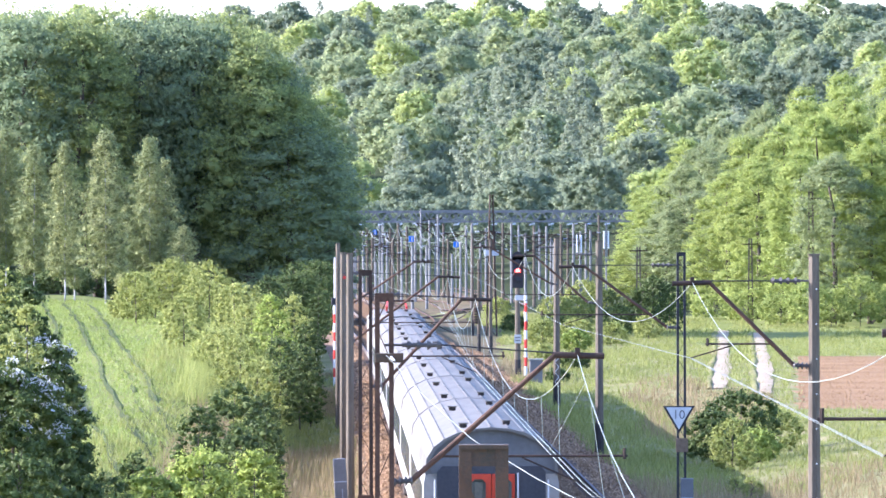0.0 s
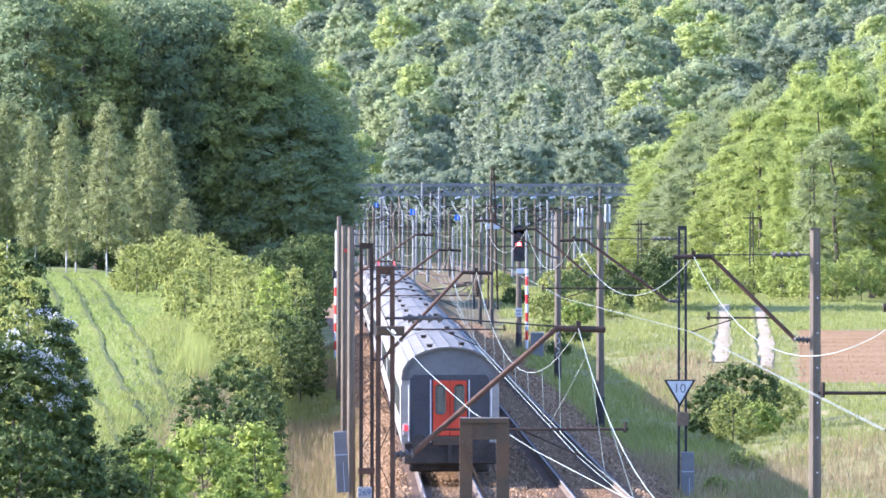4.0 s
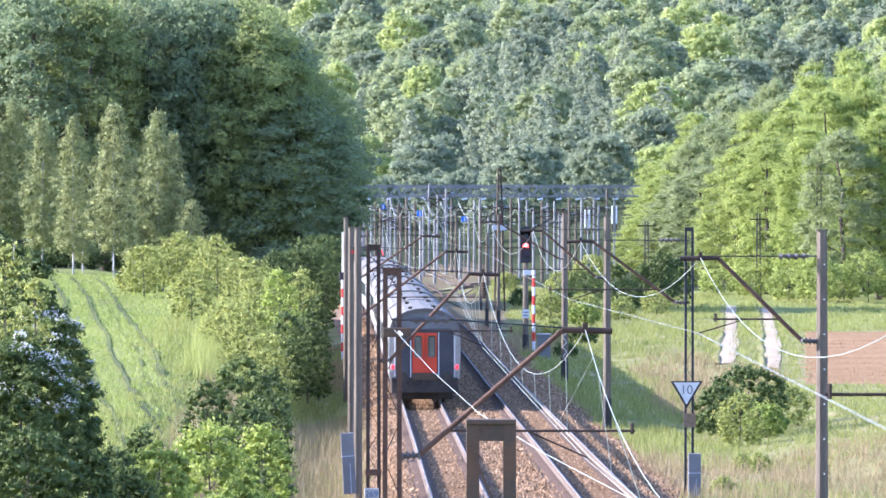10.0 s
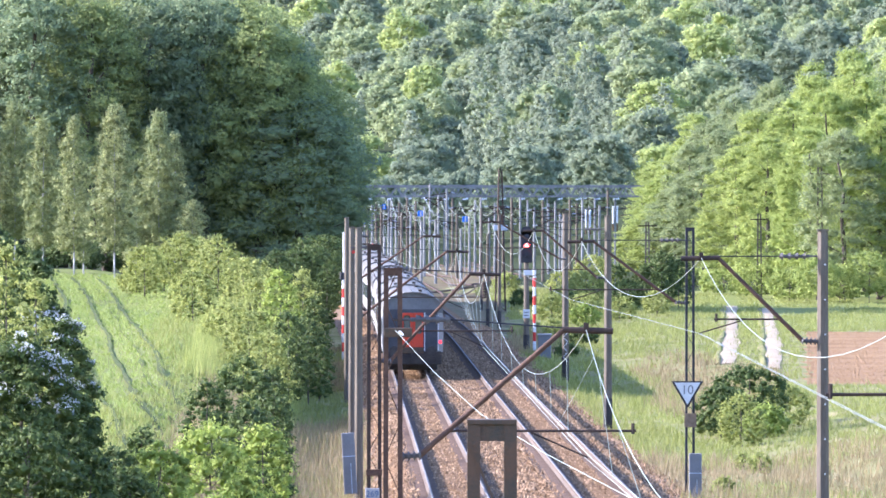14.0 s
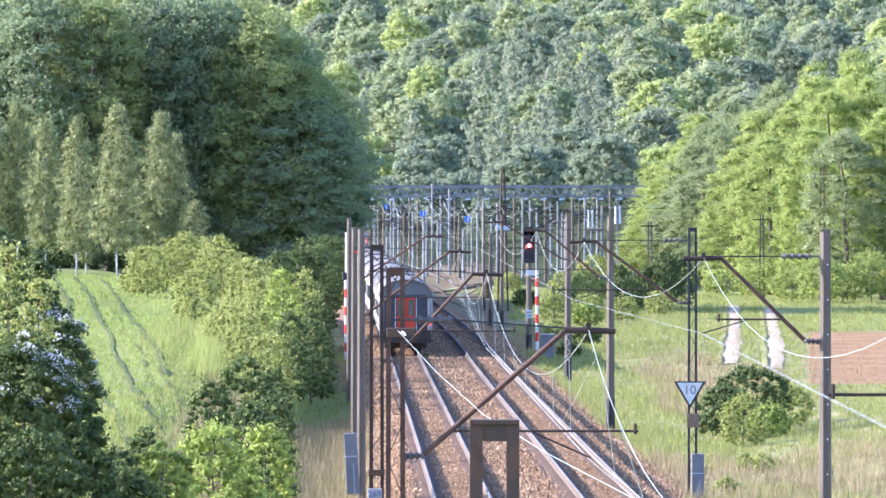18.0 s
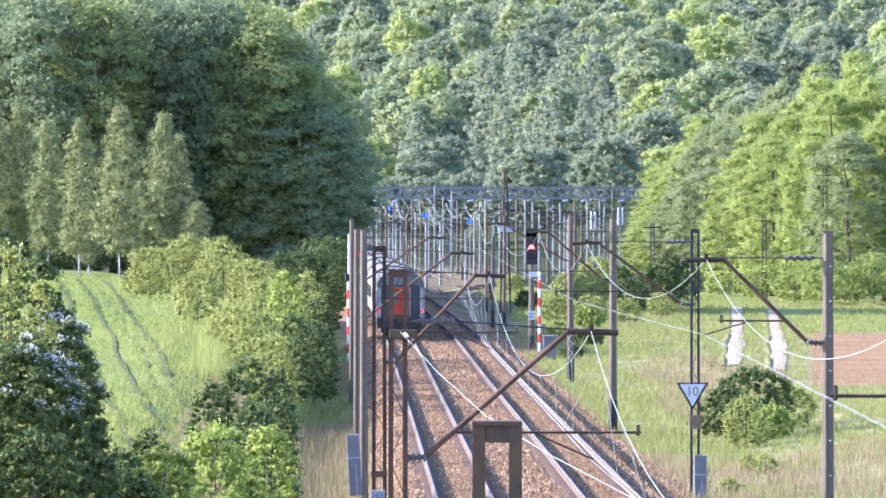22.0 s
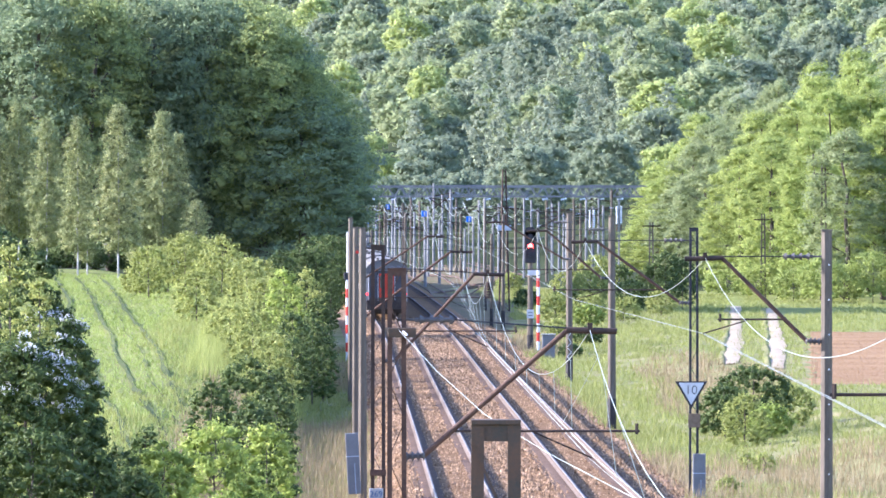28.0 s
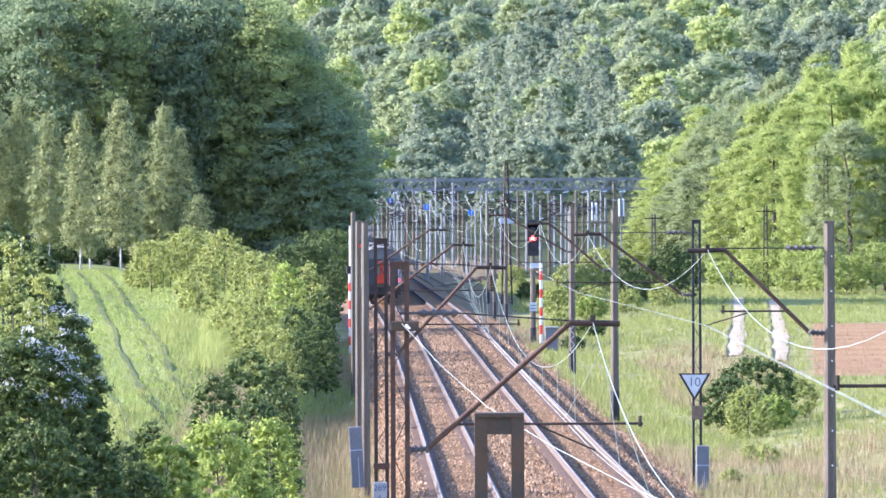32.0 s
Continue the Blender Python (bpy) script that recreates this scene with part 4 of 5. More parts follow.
def cantilever(x, y, zm, xm, ztop, zfoot, zcontact, xc, tube_r=0.045, flat=0.35, reach=0.75, up=0.42):
    """The bracket that carries the wires: strut, tie, cross tube, registration tube and steady arm. x: the mast; xm, xc: the wires."""
    s = 1 if xm > x else -1
    xs = xm - s * flat
    ob = thing("catenary_bracket", x, y, zfoot, "rusty steel bracket arm holding the overhead wires", "catenary bracket", "brackets")
    dz = zfoot
    p = lambda a, z: (a - x, 0, z - dz)
    bm = B()
    foot = x + s * 0.42
    rod(bm, p(foot, zfoot), p(xs, zm), tube_r, tube_r * 0.9, 10)
    part("strut", bm, M_RUST, ob)
    bm = B()
    rod(bm, p(xs - s * 0.02, zm), p(xm + s * 0.42, zm - 0.02), tube_r * 1.1, n=10)
    box(bm, p(xm, zm + 0.05), (0.08, 0.1, 0.12))
    part("cross_tube", bm, M_RUSTDARK, ob)
    bm = B()
    rod(bm, p(x + s * 0.9, ztop), p(xs, zm + 0.03), 0.012, n=6)
    part("tie_rod", bm, M_BLACK, ob)
    bm = B()
    insulator(bm, p(x + s * 0.28, ztop), p(x + s * 0.9, ztop), 0.08)
    rod(bm, p(x, ztop), p(x + s * 0.3, ztop), 0.02, n=6)
    part("tie_insulator", bm, M_INSUL, ob)
    bm = B()
    insulator(bm, p(x + s * 0.1, zfoot - 0.02), p(foot + s * 0.03, zfoot), 0.085)
    part("strut_insulator", bm, M_INSUL, ob)
    zr = zcontact + up
    t = (zr - zfoot) / (zm - zfoot)
    xr = foot + (xs - foot) * min(max(t, 0.12), 0.8)
    bm = B()
    rod(bm, p(xr, zfoot + (zm - zfoot) * min(max(t, 0.12), 0.8)), p(xc + s * reach, zr), 0.02, n=6)
    part("registration_tube", bm, M_RUSTDARK, ob)
    bm = B()
    rod(bm, p(xc - s * 0.9, zr - 0.02), p(xc, zcontact), 0.014, n=6)
    part("steady_arm", bm, M_RUSTDARK, ob)
    bm = B()
    rod(bm, p(xc + s * (reach - 0.05), zr + 0.12), p(xc + s * (reach - 0.05), zr - 0.05), 0.03, n=6)
    part("tube_stop", bm, M_RUSTDARK, ob)
    return ob


def wire(name, label, points, r, material=None, group="overhead wires"):
    """A wire through a row of points, as one tube."""
    v, f = [], []
    n = 5
    pts = [Vector(p) for p in points]
    for i, p in enumerate(pts):
        d = (pts[min(i + 1, len(pts) - 1)] - pts[max(i - 1, 0)]).normalized()
        sx = d.cross(Vector((0, 0, 1))).normalized() if abs(d.z) < 0.99 else Vector((1, 0, 0))
        sz = sx.cross(d)
        for k in range(n):
            a = 2 * math.pi * k / n
            v.append(p + (sx * math.cos(a) + sz * math.sin(a)) * r)
    for i in range(len(pts) - 1):
        for k in range(n):
            a, b = i * n + k, i * n + (k + 1) % n
            f.append((a, b, b + n, a + n))
    return tagged(new(name, arrays(name, np.array([tuple(q) for q in v]), np.array(f), material or M_WIRE)), label, "overhead wire", group)


def span(a, b, sag, k=16):
    a, b = Vector(a), Vector(b)
    return [a.lerp(b, i / k) - Vector((0, 0, sag * 4 * (i / k) * (1 - i / k))) for i in range(k + 1)]


def catenary(supports, sags, offs, rm, rc, contact, droppers):
    """supports: (y, x, z of the carrier, x of the contact wire, z of the contact wire)."""
    for i, ((y0, x0, z0, c0, k0), (y1, x1, z1, c1, k1)) in enumerate(zip(supports, supports[1:])):
        sag = sags[min(i, len(sags) - 1)]
        run = span((x0, y0, z0), (x1, y1, z1), sag)
        wire("carrier_wire", "bright sagging carrier wire between two supports", run, rm)
        for o in offs:
            wire("contact_wire", "straight bright contact wire above the track", [Vector((c0 + o, y0, k0)), Vector((c1 + o, y1, k1))], rc * (0.7 if y1 < 110 else 1.0 if y1 < 180 else 0.75), contact)
        for k in range(1, 8 if droppers else 1):
            p, t = Vector(run[k * 2]), k / 8
            q = Vector((c0 + (c1 - c0) * t, p.y, k0 + (k1 - k0) * t))
            if p.z - q.z > 0.1 and abs(p.x - q.x) < 0.4:
                wire("dropper_wire", "thin vertical dropper wire", [p, q], 0.005, M_WIRE, "droppers")


def build_overhead():
    # left track: lattice masts near the bridge, concrete poles beyond
    lattice_mast(0.32, 40, 6.62, 0.27, M_OLIVE, "weathered olive steel lattice mast with a flat cap plate")
    lattice_mast(-0.70, 106, 6.90, 0.27, M_RUST, "rust-brown lattice mast of two channel legs")
    lattice_mast(-1.65, 176, 6.85, 0.33, M_RUSTDARK, "dark rusted lattice mast beside the track")
    for x, y, top, r in (
        (-2.31, 198, 7.2, 0.12), (-3.08, 243, 7.07, 0.12), (-4.08, 304, 7.29, 0.12)):
        pole(x, y, top, r, "weathered brown-grey concrete catenary pole", 0)
    # right track
    pole(7.95, 140, 7.35, 0.125, "weathered brown-grey concrete catenary pole", 1.0)
    lattice_mast(7.55, 203, 7.2, 0.25, M_BLACK, "black-painted slim lattice mast carrying a triangular sign", step=0.5)
    for x, y, top, r in (
        (6.55, 261, 7.44, 0.15), (6.27, 333, 7.46, 0.16), (4.13, 455, 7.2, 0.12), (3.36, 456, 5.9, 0.11), (3.34, 520, 7.6, 0.11)):
        pole(x, y, top, r, "weathered brown-grey concrete catenary pole with a black foot", 1.25)
    L = (
        (40, 2.35, 5.8, 3.78, 3.94), (106, 2.32, 5.94, 2.35, 3.94), (176, 1.2, 6.1, 1.22, 4.2), (240, 0.68, 6.24, 0.96, 4.2), (304, -0.28,
        6.48, 0.41, 4.5), (368, -2.12, 6.5, -2.12, 4.8), (432, -3.39, 6.6, -3.39, 5.0), (500, -5.07, 6.6, -5.07, 5.1))
    R = (
        (76, 5.5, 6.75, 5.1, 5.35), (140, 5.44, 6.8, 5.4, 5.24), (203, 4.3, 6.8, 3.99, 5.05), (261, 3.7, 6.9, 3.5, 5.1), (325, 2.55, 7.06,
        2.6, 5.4), (389, 2.07, 7.22, 2.14, 5.4), (453, 0.11, 6.8, 0.11, 5.4), (520, -1.6, 6.8, -1.6, 5.4))
    catenary(L, (1.05, 1.5, 1.25, 1.2), (-0.045, 0.045), 0.006, 0.0055, M_WIRE, True)
    wire("jumper_wire", "slanting bright jumper wire between carrier and contact wire", [(2.44, 106.2, 5.49), (2.26, 112, 4.76), (2.07, 118, 4.03)], 0.004)
    catenary(R, (1.2,), (-0.02, 0.02), 0.0068, 0.0045, M_WIREDIM, False)
    wire("feeder_wire", "bright feeder wire running from a mast towards the bridge", [(-0.68, 106, 5.95), (-0.06, 95, 5.56), (0.54, 85, 5.27), (1.18, 75, 5.15), (1.82, 65, 5.1), (2.8, 50, 5.15), (4.1, 30, 5.4)], 0.0045)
    # brackets: mast x, y, carrier z and x, tie z, strut foot z, contact z and x
    for a in (
        (-0.7, 106, 5.94, 2.32, 6.1, 3.98, 3.94, 2.35), (-1.65, 176, 6.1, 1.2, 6.23, 3.85, 4.2, 1.22), (-3.08, 240, 6.24, 0.68, 6.38, 3.98,
        4.2, 0.96), (-4.08, 304, 6.48, -0.28, 6.48, 4.45, 4.5, 0.41), (7.95, 140, 6.8, 5.44, 6.83, 5.09, 5.24, 5.4, 0.045, 0.35, -0.3, 0.29), (7.55, 203, 6.8, 4.3,
        6.83, 4.97, 5.05, 3.99, 0.045, 0.35, 0.66, 0.3), (6.55, 261, 6.9, 3.7, 6.94, 5.09, 5.1, 3.5, 0.045, 0.35, 0.66, 0.3), (6.27, 325, 7.06, 2.55, 7.06, 5.3, 5.4, 2.6), (9.0, 76, 6.75,
        5.5, 6.8, 4.9, 5.35, 5.1)):
        cantilever(*a)


def build_power_line():
    """A wooden-pole line behind the field, each pole with one crossarm."""
    for x, y, top, r, arm in (
        (28.45, 600, 7.1, 0.16, 0.93), (33.24, 590, 11.78, 0.2, 0.9), (18.24, 590, 6.38, 0.16, 0.95)):
        z0 = g(x, y)
        ob = thing("power_pole", x, y, z0, "grey concrete power pole with a short crossarm beside the wood", "power pole", "power poles")
        h = top - z0
        for s in (-1, 1):
            bm = B()
            bar(bm, (s * r * 1.3, 0, 0), (s * r * 0.7, 0, h), r * 0.8)
            part("leg", bm, M_POLE, ob)
        n = int(h / 0.7)
        bm = B()
        for i in range(n):
            box(bm, (0, 0, 0.3 + i * 0.7), (r * 2.2, r * 0.7, 0.12))
        tagged(part("web", bm, M_POLE, ob), kind="stuff")
        bm = B()
        box(bm, (0, -0.1, h * arm), (1.6, 0.1, 0.1))
        part("crossarm", bm, M_RUSTDARK, ob)


def build_mast_fittings():
    # steel beam on the second mast, where the feeder wire ends
    ob = thing("anchor_beam", -0.62, 105.9, 5.90, "weathered steel channel beam clamped across a lattice mast", "steel beam")
    bm = B()
    box(bm, (0, -0.12, 0), (0.44, 0.05, 0.14), bevel=0.006)
    part("channel", bm, M_OLIVE, ob)
    bm = B()
    box(bm, (0, -0.02, 0.07), (0.44, 0.2, 0.012))
    part("flange", bm, M_POLE, ob)
    bm = B()
    insulator(bm, (0.02, -0.16, 0.02), (0.08, -0.4, -0.03), 0.022, 3)
    part("insulator", bm, M_PORCELAIN, ob, "white insulator")
    ob = thing("mast_plate", -1.65, 175.8, 0.95, "dark red steel plate low on a lattice mast", "steel plate")
    bm = B()
    box(bm, (0, 0, 0), (0.42, 0.04, 0.16), bevel=0.008)
    part("plate", bm, M_RUST, ob)
    # tall dark mast with a lamp platform in the station
    ob = thing("lighting_mast", 4.80, 520, g(4.80, 520), "tall dark lattice lighting mast with a pale platform", "mast")
    for s in (-1, 1):
        for d in (-0.2, 0.2):
            bm = B()
            bar(bm, (s * 0.40, d * 1.6, 0), (s * 0.10, d * 0.5, 10.9), 0.09)
            part("leg", bm, M_RUSTDARK, ob)
    for i in range(13):
        bm = B()
        k = 1 if i % 2 else -1
        w0, w1 = 0.40 - 0.30 * i / 13, 0.40 - 0.30 * (i + 1) / 13
        bar(bm, (-k * w0, -0.25, i * 0.82), (k * w1, -0.25, i * 0.82 + 0.82), 0.045)
        part("lacing_bar", bm, M_RUSTDARK, ob)
    bm = B()
    box(bm, (0, 0, 6.4), (1.1, 0.7, 0.42), bevel=0.03)
    part("platform", bm, M_GREYSTEEL, ob, "pale grey platform")
    bm = B()
    box(bm, (0.05, -0.2, 7.1), (0.3, 0.3, 0.7), bevel=0.03)
    part("red_box", bm, M_RUST, ob, "red-brown switch box")


def build_signal():
    x, y = (5.1, 390)
    z0 = g(x, y)
    ob = thing("railway_signal", x, y, z0, "railway colour-light signal showing red beside the track", "railway signal")
    bm = B()
    rod(bm, (0, 0, 0), (0, 0, 5.2), 0.17, 0.14, 8)
    part("post", bm, M_POLE, ob, "concrete signal post")
    bm = B()
    rod(bm, (0, 0, 0), (0, 0, 1.0), 0.19, 0.18, 8)
    part("foot_coat", bm, M_BITUMEN, ob)
    bm = B()
    box(bm, (0, -0.22, 6.05), (0.66, 0.06, 1.85), bevel=0.028)
    rod(bm, (0, -0.19, 6.9), (0, -0.25, 6.9), 0.33, n=16)
    part("backboard", bm, M_BLACK, ob)
    for i in range(3):
        z = 6.62 - i * 0.5
        bm = B()
        rod(bm, (0, -0.25, z), (0, -0.5, z + 0.02), 0.15, 0.16, 12)
        part("hood", bm, M_BLACK, ob)
    bm = B()
    bmesh.ops.create_uvsphere(bm, u_segments=12, v_segments=8, radius=0.15, matrix=Matrix.Translation((0, -0.46, 6.12)) @ Matrix.Diagonal((1.15, 0.4, 1, 1)))
    lamp = part("red_lamp", bm, M_SIGNALRED, ob, "lit red signal lamp", True)
    bm = B()
    bmesh.ops.create_uvsphere(bm, u_segments=12, v_segments=8, radius=0.05, matrix=Matrix.Translation((0, -0.52, 6.12)) @ Matrix.Diagonal((1.2, 0.4, 1, 1)))
    part("lamp_core", bm, M_SIGNALWHITE, lamp, smooth=True)
    bm = B()
    box(bm, (0.12, -0.2, 4.6), (0.55, 0.05, 0.35), bevel=0.01)
    part("plate", bm, M_WHITE, ob, "small white plate")
    bm = B()
    box(bm, (0, -0.2, 2.2), (0.40, 0.04, 0.5))
    part("number_plate", bm, M_WHITE, ob, "white plate with grey bars")
    for k in range(2):
        bm = B()
        box(bm, (0, -0.225, 2.1 + 0.18 * k), (0.28, 0.01, 0.06))
        part("bar", bm, M_CABINET, ob)


def striped_post(x, y, base, top, r, head):
    ob = thing("striped_post", x, y, base, "red and white banded warning post beside the track", "warning post", "banded posts")
    n = 9
    h = (top - base) / n
    for i in range(n):
        bm = B()
        rod(bm, (0, 0, i * h), (0, 0, (i + 1) * h), r, n=8)
        part("band", bm, M_RED if i % 2 else M_WHITE, ob, "red band" if i % 2 else "white band")
    if head:
        bm = B()
        box(bm, (0, 0, top - base + 0.2), (0.42, 0.2, 0.42), bevel=0.04)
        part("head", bm, M_BLACK, ob, "black lamp head")


def build_balance_weight():
    """A stack of tension weights hanging beside a pole."""
    ob = thing("balance_weight", 3.36, 455.6, 1.6, "dark stack of tensioning weights hanging on a pole", "weight")
    for i in range(6):
        bm = B()
        rod(bm, (-0.22, 0, i * 0.18), (-0.22, 0, i * 0.18 + 0.16), 0.17, n=12)
        part("disc", bm, M_RUSTDARK, ob)
    bm = B()
    rod(bm, (-0.22, 0, 1.0), (-0.22, 0, 3.6), 0.02, n=6)
    part("cable", bm, M_BLACK, ob)
    bm = B()
    bar(bm, (-0.24, 0, 3.6), (0.06, 0.25, 3.6), 0.06)
    part("pulley_arm", bm, M_RUSTDARK, ob)


def build_white_post():
    x, y = -5.25, 380
    ob = thing("white_post", x, y, g(x, y), "slim white-painted steel post behind a banded warning post", "post")
    h = 6.3 - g(x, y)
    bm = B()
    rod(bm, (0, 0, 0), (0, 0, h), 0.095, 0.08, 10)
    part("shaft", bm, M_WHITE, ob)
    bm = B()
    rod(bm, (0, 0, h), (0, 0, h + 0.06), 0.1, 0.05, 10)
    part("cap", bm, M_GREYSTEEL, ob)


def text_mesh(words, size, material, name, parent, m):
    c = bpy.data.curves.new(name, "FONT")
    c.body, c.size, c.extrude, c.align_x, c.align_y = words, size, 0.003, "CENTER", "CENTER"
    tmp = new(name, c)
    bpy.context.view_layer.update()
    me = bpy.data.meshes.new_from_object(tmp.evaluated_get(bpy.context.evaluated_depsgraph_get()))
    bpy.data.objects.remove(tmp)
    me.materials.clear()
    me.materials.append(material)
    ob = new(name, me)
    ob.parent = parent
    ob.matrix_basis = m
    return ob


def build_pole_details():
    # pale scrawl on the dark foot of one pole, kept as plain strokes
    x, y = (6.27, 333)
    ob = thing("painted_scrawl", x, y - 0.24, 0.2, "white painted strokes on the dark foot of a pole", "graffiti")
    for i in range(6):
        bm = B()
        a = 0.09 if i % 2 else -0.09
        bar(bm, (-a, 0, 0.24 * i), (a, 0, 0.24 * i + 0.2), 0.03)
        part("stroke", bm, M_WHITE, ob)
    # grey relay box at the foot of the signal
    x, y = (5.99, 380)
    ob = thing("relay_box", x, y, g(x, y), "pale grey relay box standing in the grass by the signal", "cabinet")
    bm = B()
    box(bm, (0, 0, 0.65), (0.72, 0.5, 1.3), bevel=0.03)
    part("body", bm, M_CABINET, ob)
    bm = B()
    box(bm, (0, 0, 1.33), (0.82, 0.6, 0.07), bevel=0.01)
    part("lid", bm, M_SIGNGREY, ob, "pale lid")
    bm = B()
    box(bm, (0.2, -0.26, 0.7), (0.05, 0.03, 0.14))
    part("latch", bm, M_BLACK, ob)
    ob = thing("red_reflector", -3.02, 242.84, 6.2, "small red reflector disc on a concrete pole", "reflector")
    bm = B()
    rod(bm, (0, 0, 0), (0, -0.03, 0), 0.06, n=12)
    part("disc", bm, M_RED, ob)
    # step bolts and an anchor bracket on the near pole
    ob = thing("step_bolts", 7.99, 139.85, 0.0, "row of bright step bolts on a concrete pole", "bolts")
    for i in range(9):
        bm = B()
        rod(bm, (0.0, 0, 0.9 + i * 0.72), (0.0, -0.05, 0.9 + i * 0.72), 0.018, n=6)
        part("bolt", bm, M_WHITE, ob)
    ob = thing("anchor_bracket", 7.95, 139.8, 0.0, "dark angle bracket with a white hook low on a pole", "bracket")
    bm = B()
    bar(bm, (-0.12, 0, 0.02), (0.26, 0, 0.22), 0.04)
    part("angle", bm, M_BLACK, ob)
    bm = B()
    bar(bm, (-0.32, -0.02, 0.22), (-0.08, -0.02, 0.02), 0.025)
    part("hook", bm, M_WHITE, ob, "white hook")


def build_signs():
    x, y, z = (7.46, 202.6, 2.62)
    ob = thing("triangular_sign", x, y, z, "white triangular speed sign with black rim reading 10", "sign")
    for name, s, dy, m in (("rim", 0.48, 0.0, M_BLACK), ("face", 0.385, -0.014, M_WHITE)):
        bm = B()
        c = [(-s, 0.0 - (0.48 - s) * 0.42), (s, 0.0 - (0.48 - s) * 0.42), (0, -s * 1.72 - (0.48 - s) * 0.42)]
        lo = [bm.verts.new((a, dy, b)) for a, b in c]
        fc = bm.faces.new(lo)
        ex = bmesh.ops.extrude_face_region(bm, geom=[fc])
        bmesh.ops.translate(bm, verts=[v for v in ex["geom"] if isinstance(v, bmesh.types.BMVert)], vec=(0, -0.012, 0))
        bmesh.ops.recalc_face_normals(bm, faces=bm.faces)
        part(name, bm, m, ob, "black rim" if m is M_BLACK else "white face")
    text_mesh("10", 0.38, M_CABINET, "numerals", ob, pose(0, -0.03, -0.27, 90, 0, 0))
    bm = B()
    box(bm, (0.09, 0.0, -1.17), (0.36, 0.02, 0.42), bevel=0.005)
    part("lower_plate", bm, M_CESS, ob, "tan lower plate")
    x, y, z = (-1.66, 172, 0.59)
    ob = thing("distance_post", x, y, z, "white distance post with blue numbers 269 over 6", "sign")
    bm = B()
    box(bm, (0, 0, -0.2), (0.36, 0.05, 0.62), bevel=0.01)
    part("board", bm, M_SIGNGREY, ob)
    bm = B()
    box(bm, (0, 0.05, -0.9), (0.1, 0.06, 1.6))
    part("stake", bm, M_POLE, ob)
    text_mesh("269", 0.22, M_SIGNBLUE, "numerals", ob, pose(0, -0.03, -0.04, 90, 0, 0))
    text_mesh("6", 0.22, M_SIGNBLUE, "numerals", ob, pose(0, -0.03, -0.3, 90, 0, 0))


def cabinet(x, y, w, h, lean, bottom):
    ob = thing("trackside_cabinet", x, y, bottom, "tall narrow grey trackside cabinet beside a mast", "cabinet", "grey cabinets")
    ob.matrix_basis = pose(x, y, bottom, 0, lean, 0)
    bm = B()
    box(bm, (0, 0, h / 2), (w, 0.3, h), bevel=0.012)
    part("body", bm, M_CABINET, ob)
    bm = B()
    box(bm, (w * 0.12, -0.154, h * 0.25), (0.02, 0.012, h * 0.5))
    part("door_seam", bm, M_GREYSTEEL, ob)
    bm = B()
    box(bm, (0, -0.154, h * 0.62), (w * 0.96, 0.012, 0.025))
    part("door_edge", bm, M_GREYSTEEL, ob)


# ---- the station beyond: portal gantries and masts ----
def portal(y, x0, x1, top, bottom, step):
    ob = thing("portal_gantry", (x0 + x1) / 2, y, 0, "grey lattice portal gantry spanning the station tracks", "gantry", "portal gantries")
    w = x1 - x0
    for z in (top, bottom):
        for dy in (-0.4, 0.4):
            bm = B()
            box(bm, (0, dy, z), (w, 0.16, 0.16))
            part("chord", bm, M_GALV, ob)
    n = int(w / step)
    for i in range(n):
        a = -w / 2 + i * step
        bm = B()
        bar(bm, (a, -0.4, bottom), (a + step / 2, -0.4, top), 0.12)
        bar(bm, (a + step / 2, -0.4, top), (a + step, -0.4, bottom), 0.12)
        bar(bm, (a, -0.4, bottom), (a, 0.4, bottom), 0.09)
        part("lacing", bm, M_GALV, ob)
    k = int(w / 11)
    for i in range(k + 1):
        a = -w / 2 + w * i / k
        for s in (-0.22, 0.22):
            bm = B()
            box(bm, (a + s, 0, bottom / 2 - 0.3), (0.1, 0.5, bottom + 0.6))
            part("column_leg", bm, M_GALV, ob)
    for i in range(int(w / 2.2) if y < 800 else 0):
        a = -w / 2 + 1 + i * 2.2
        bm = B()
        insulator(bm, (a - 0.34, -0.42, bottom - 0.36), (a + 0.34, -0.42, bottom - 0.22), 0.17, 3)
        part("insulator", bm, M_PORCELAIN, ob, "white porcelain insulator")


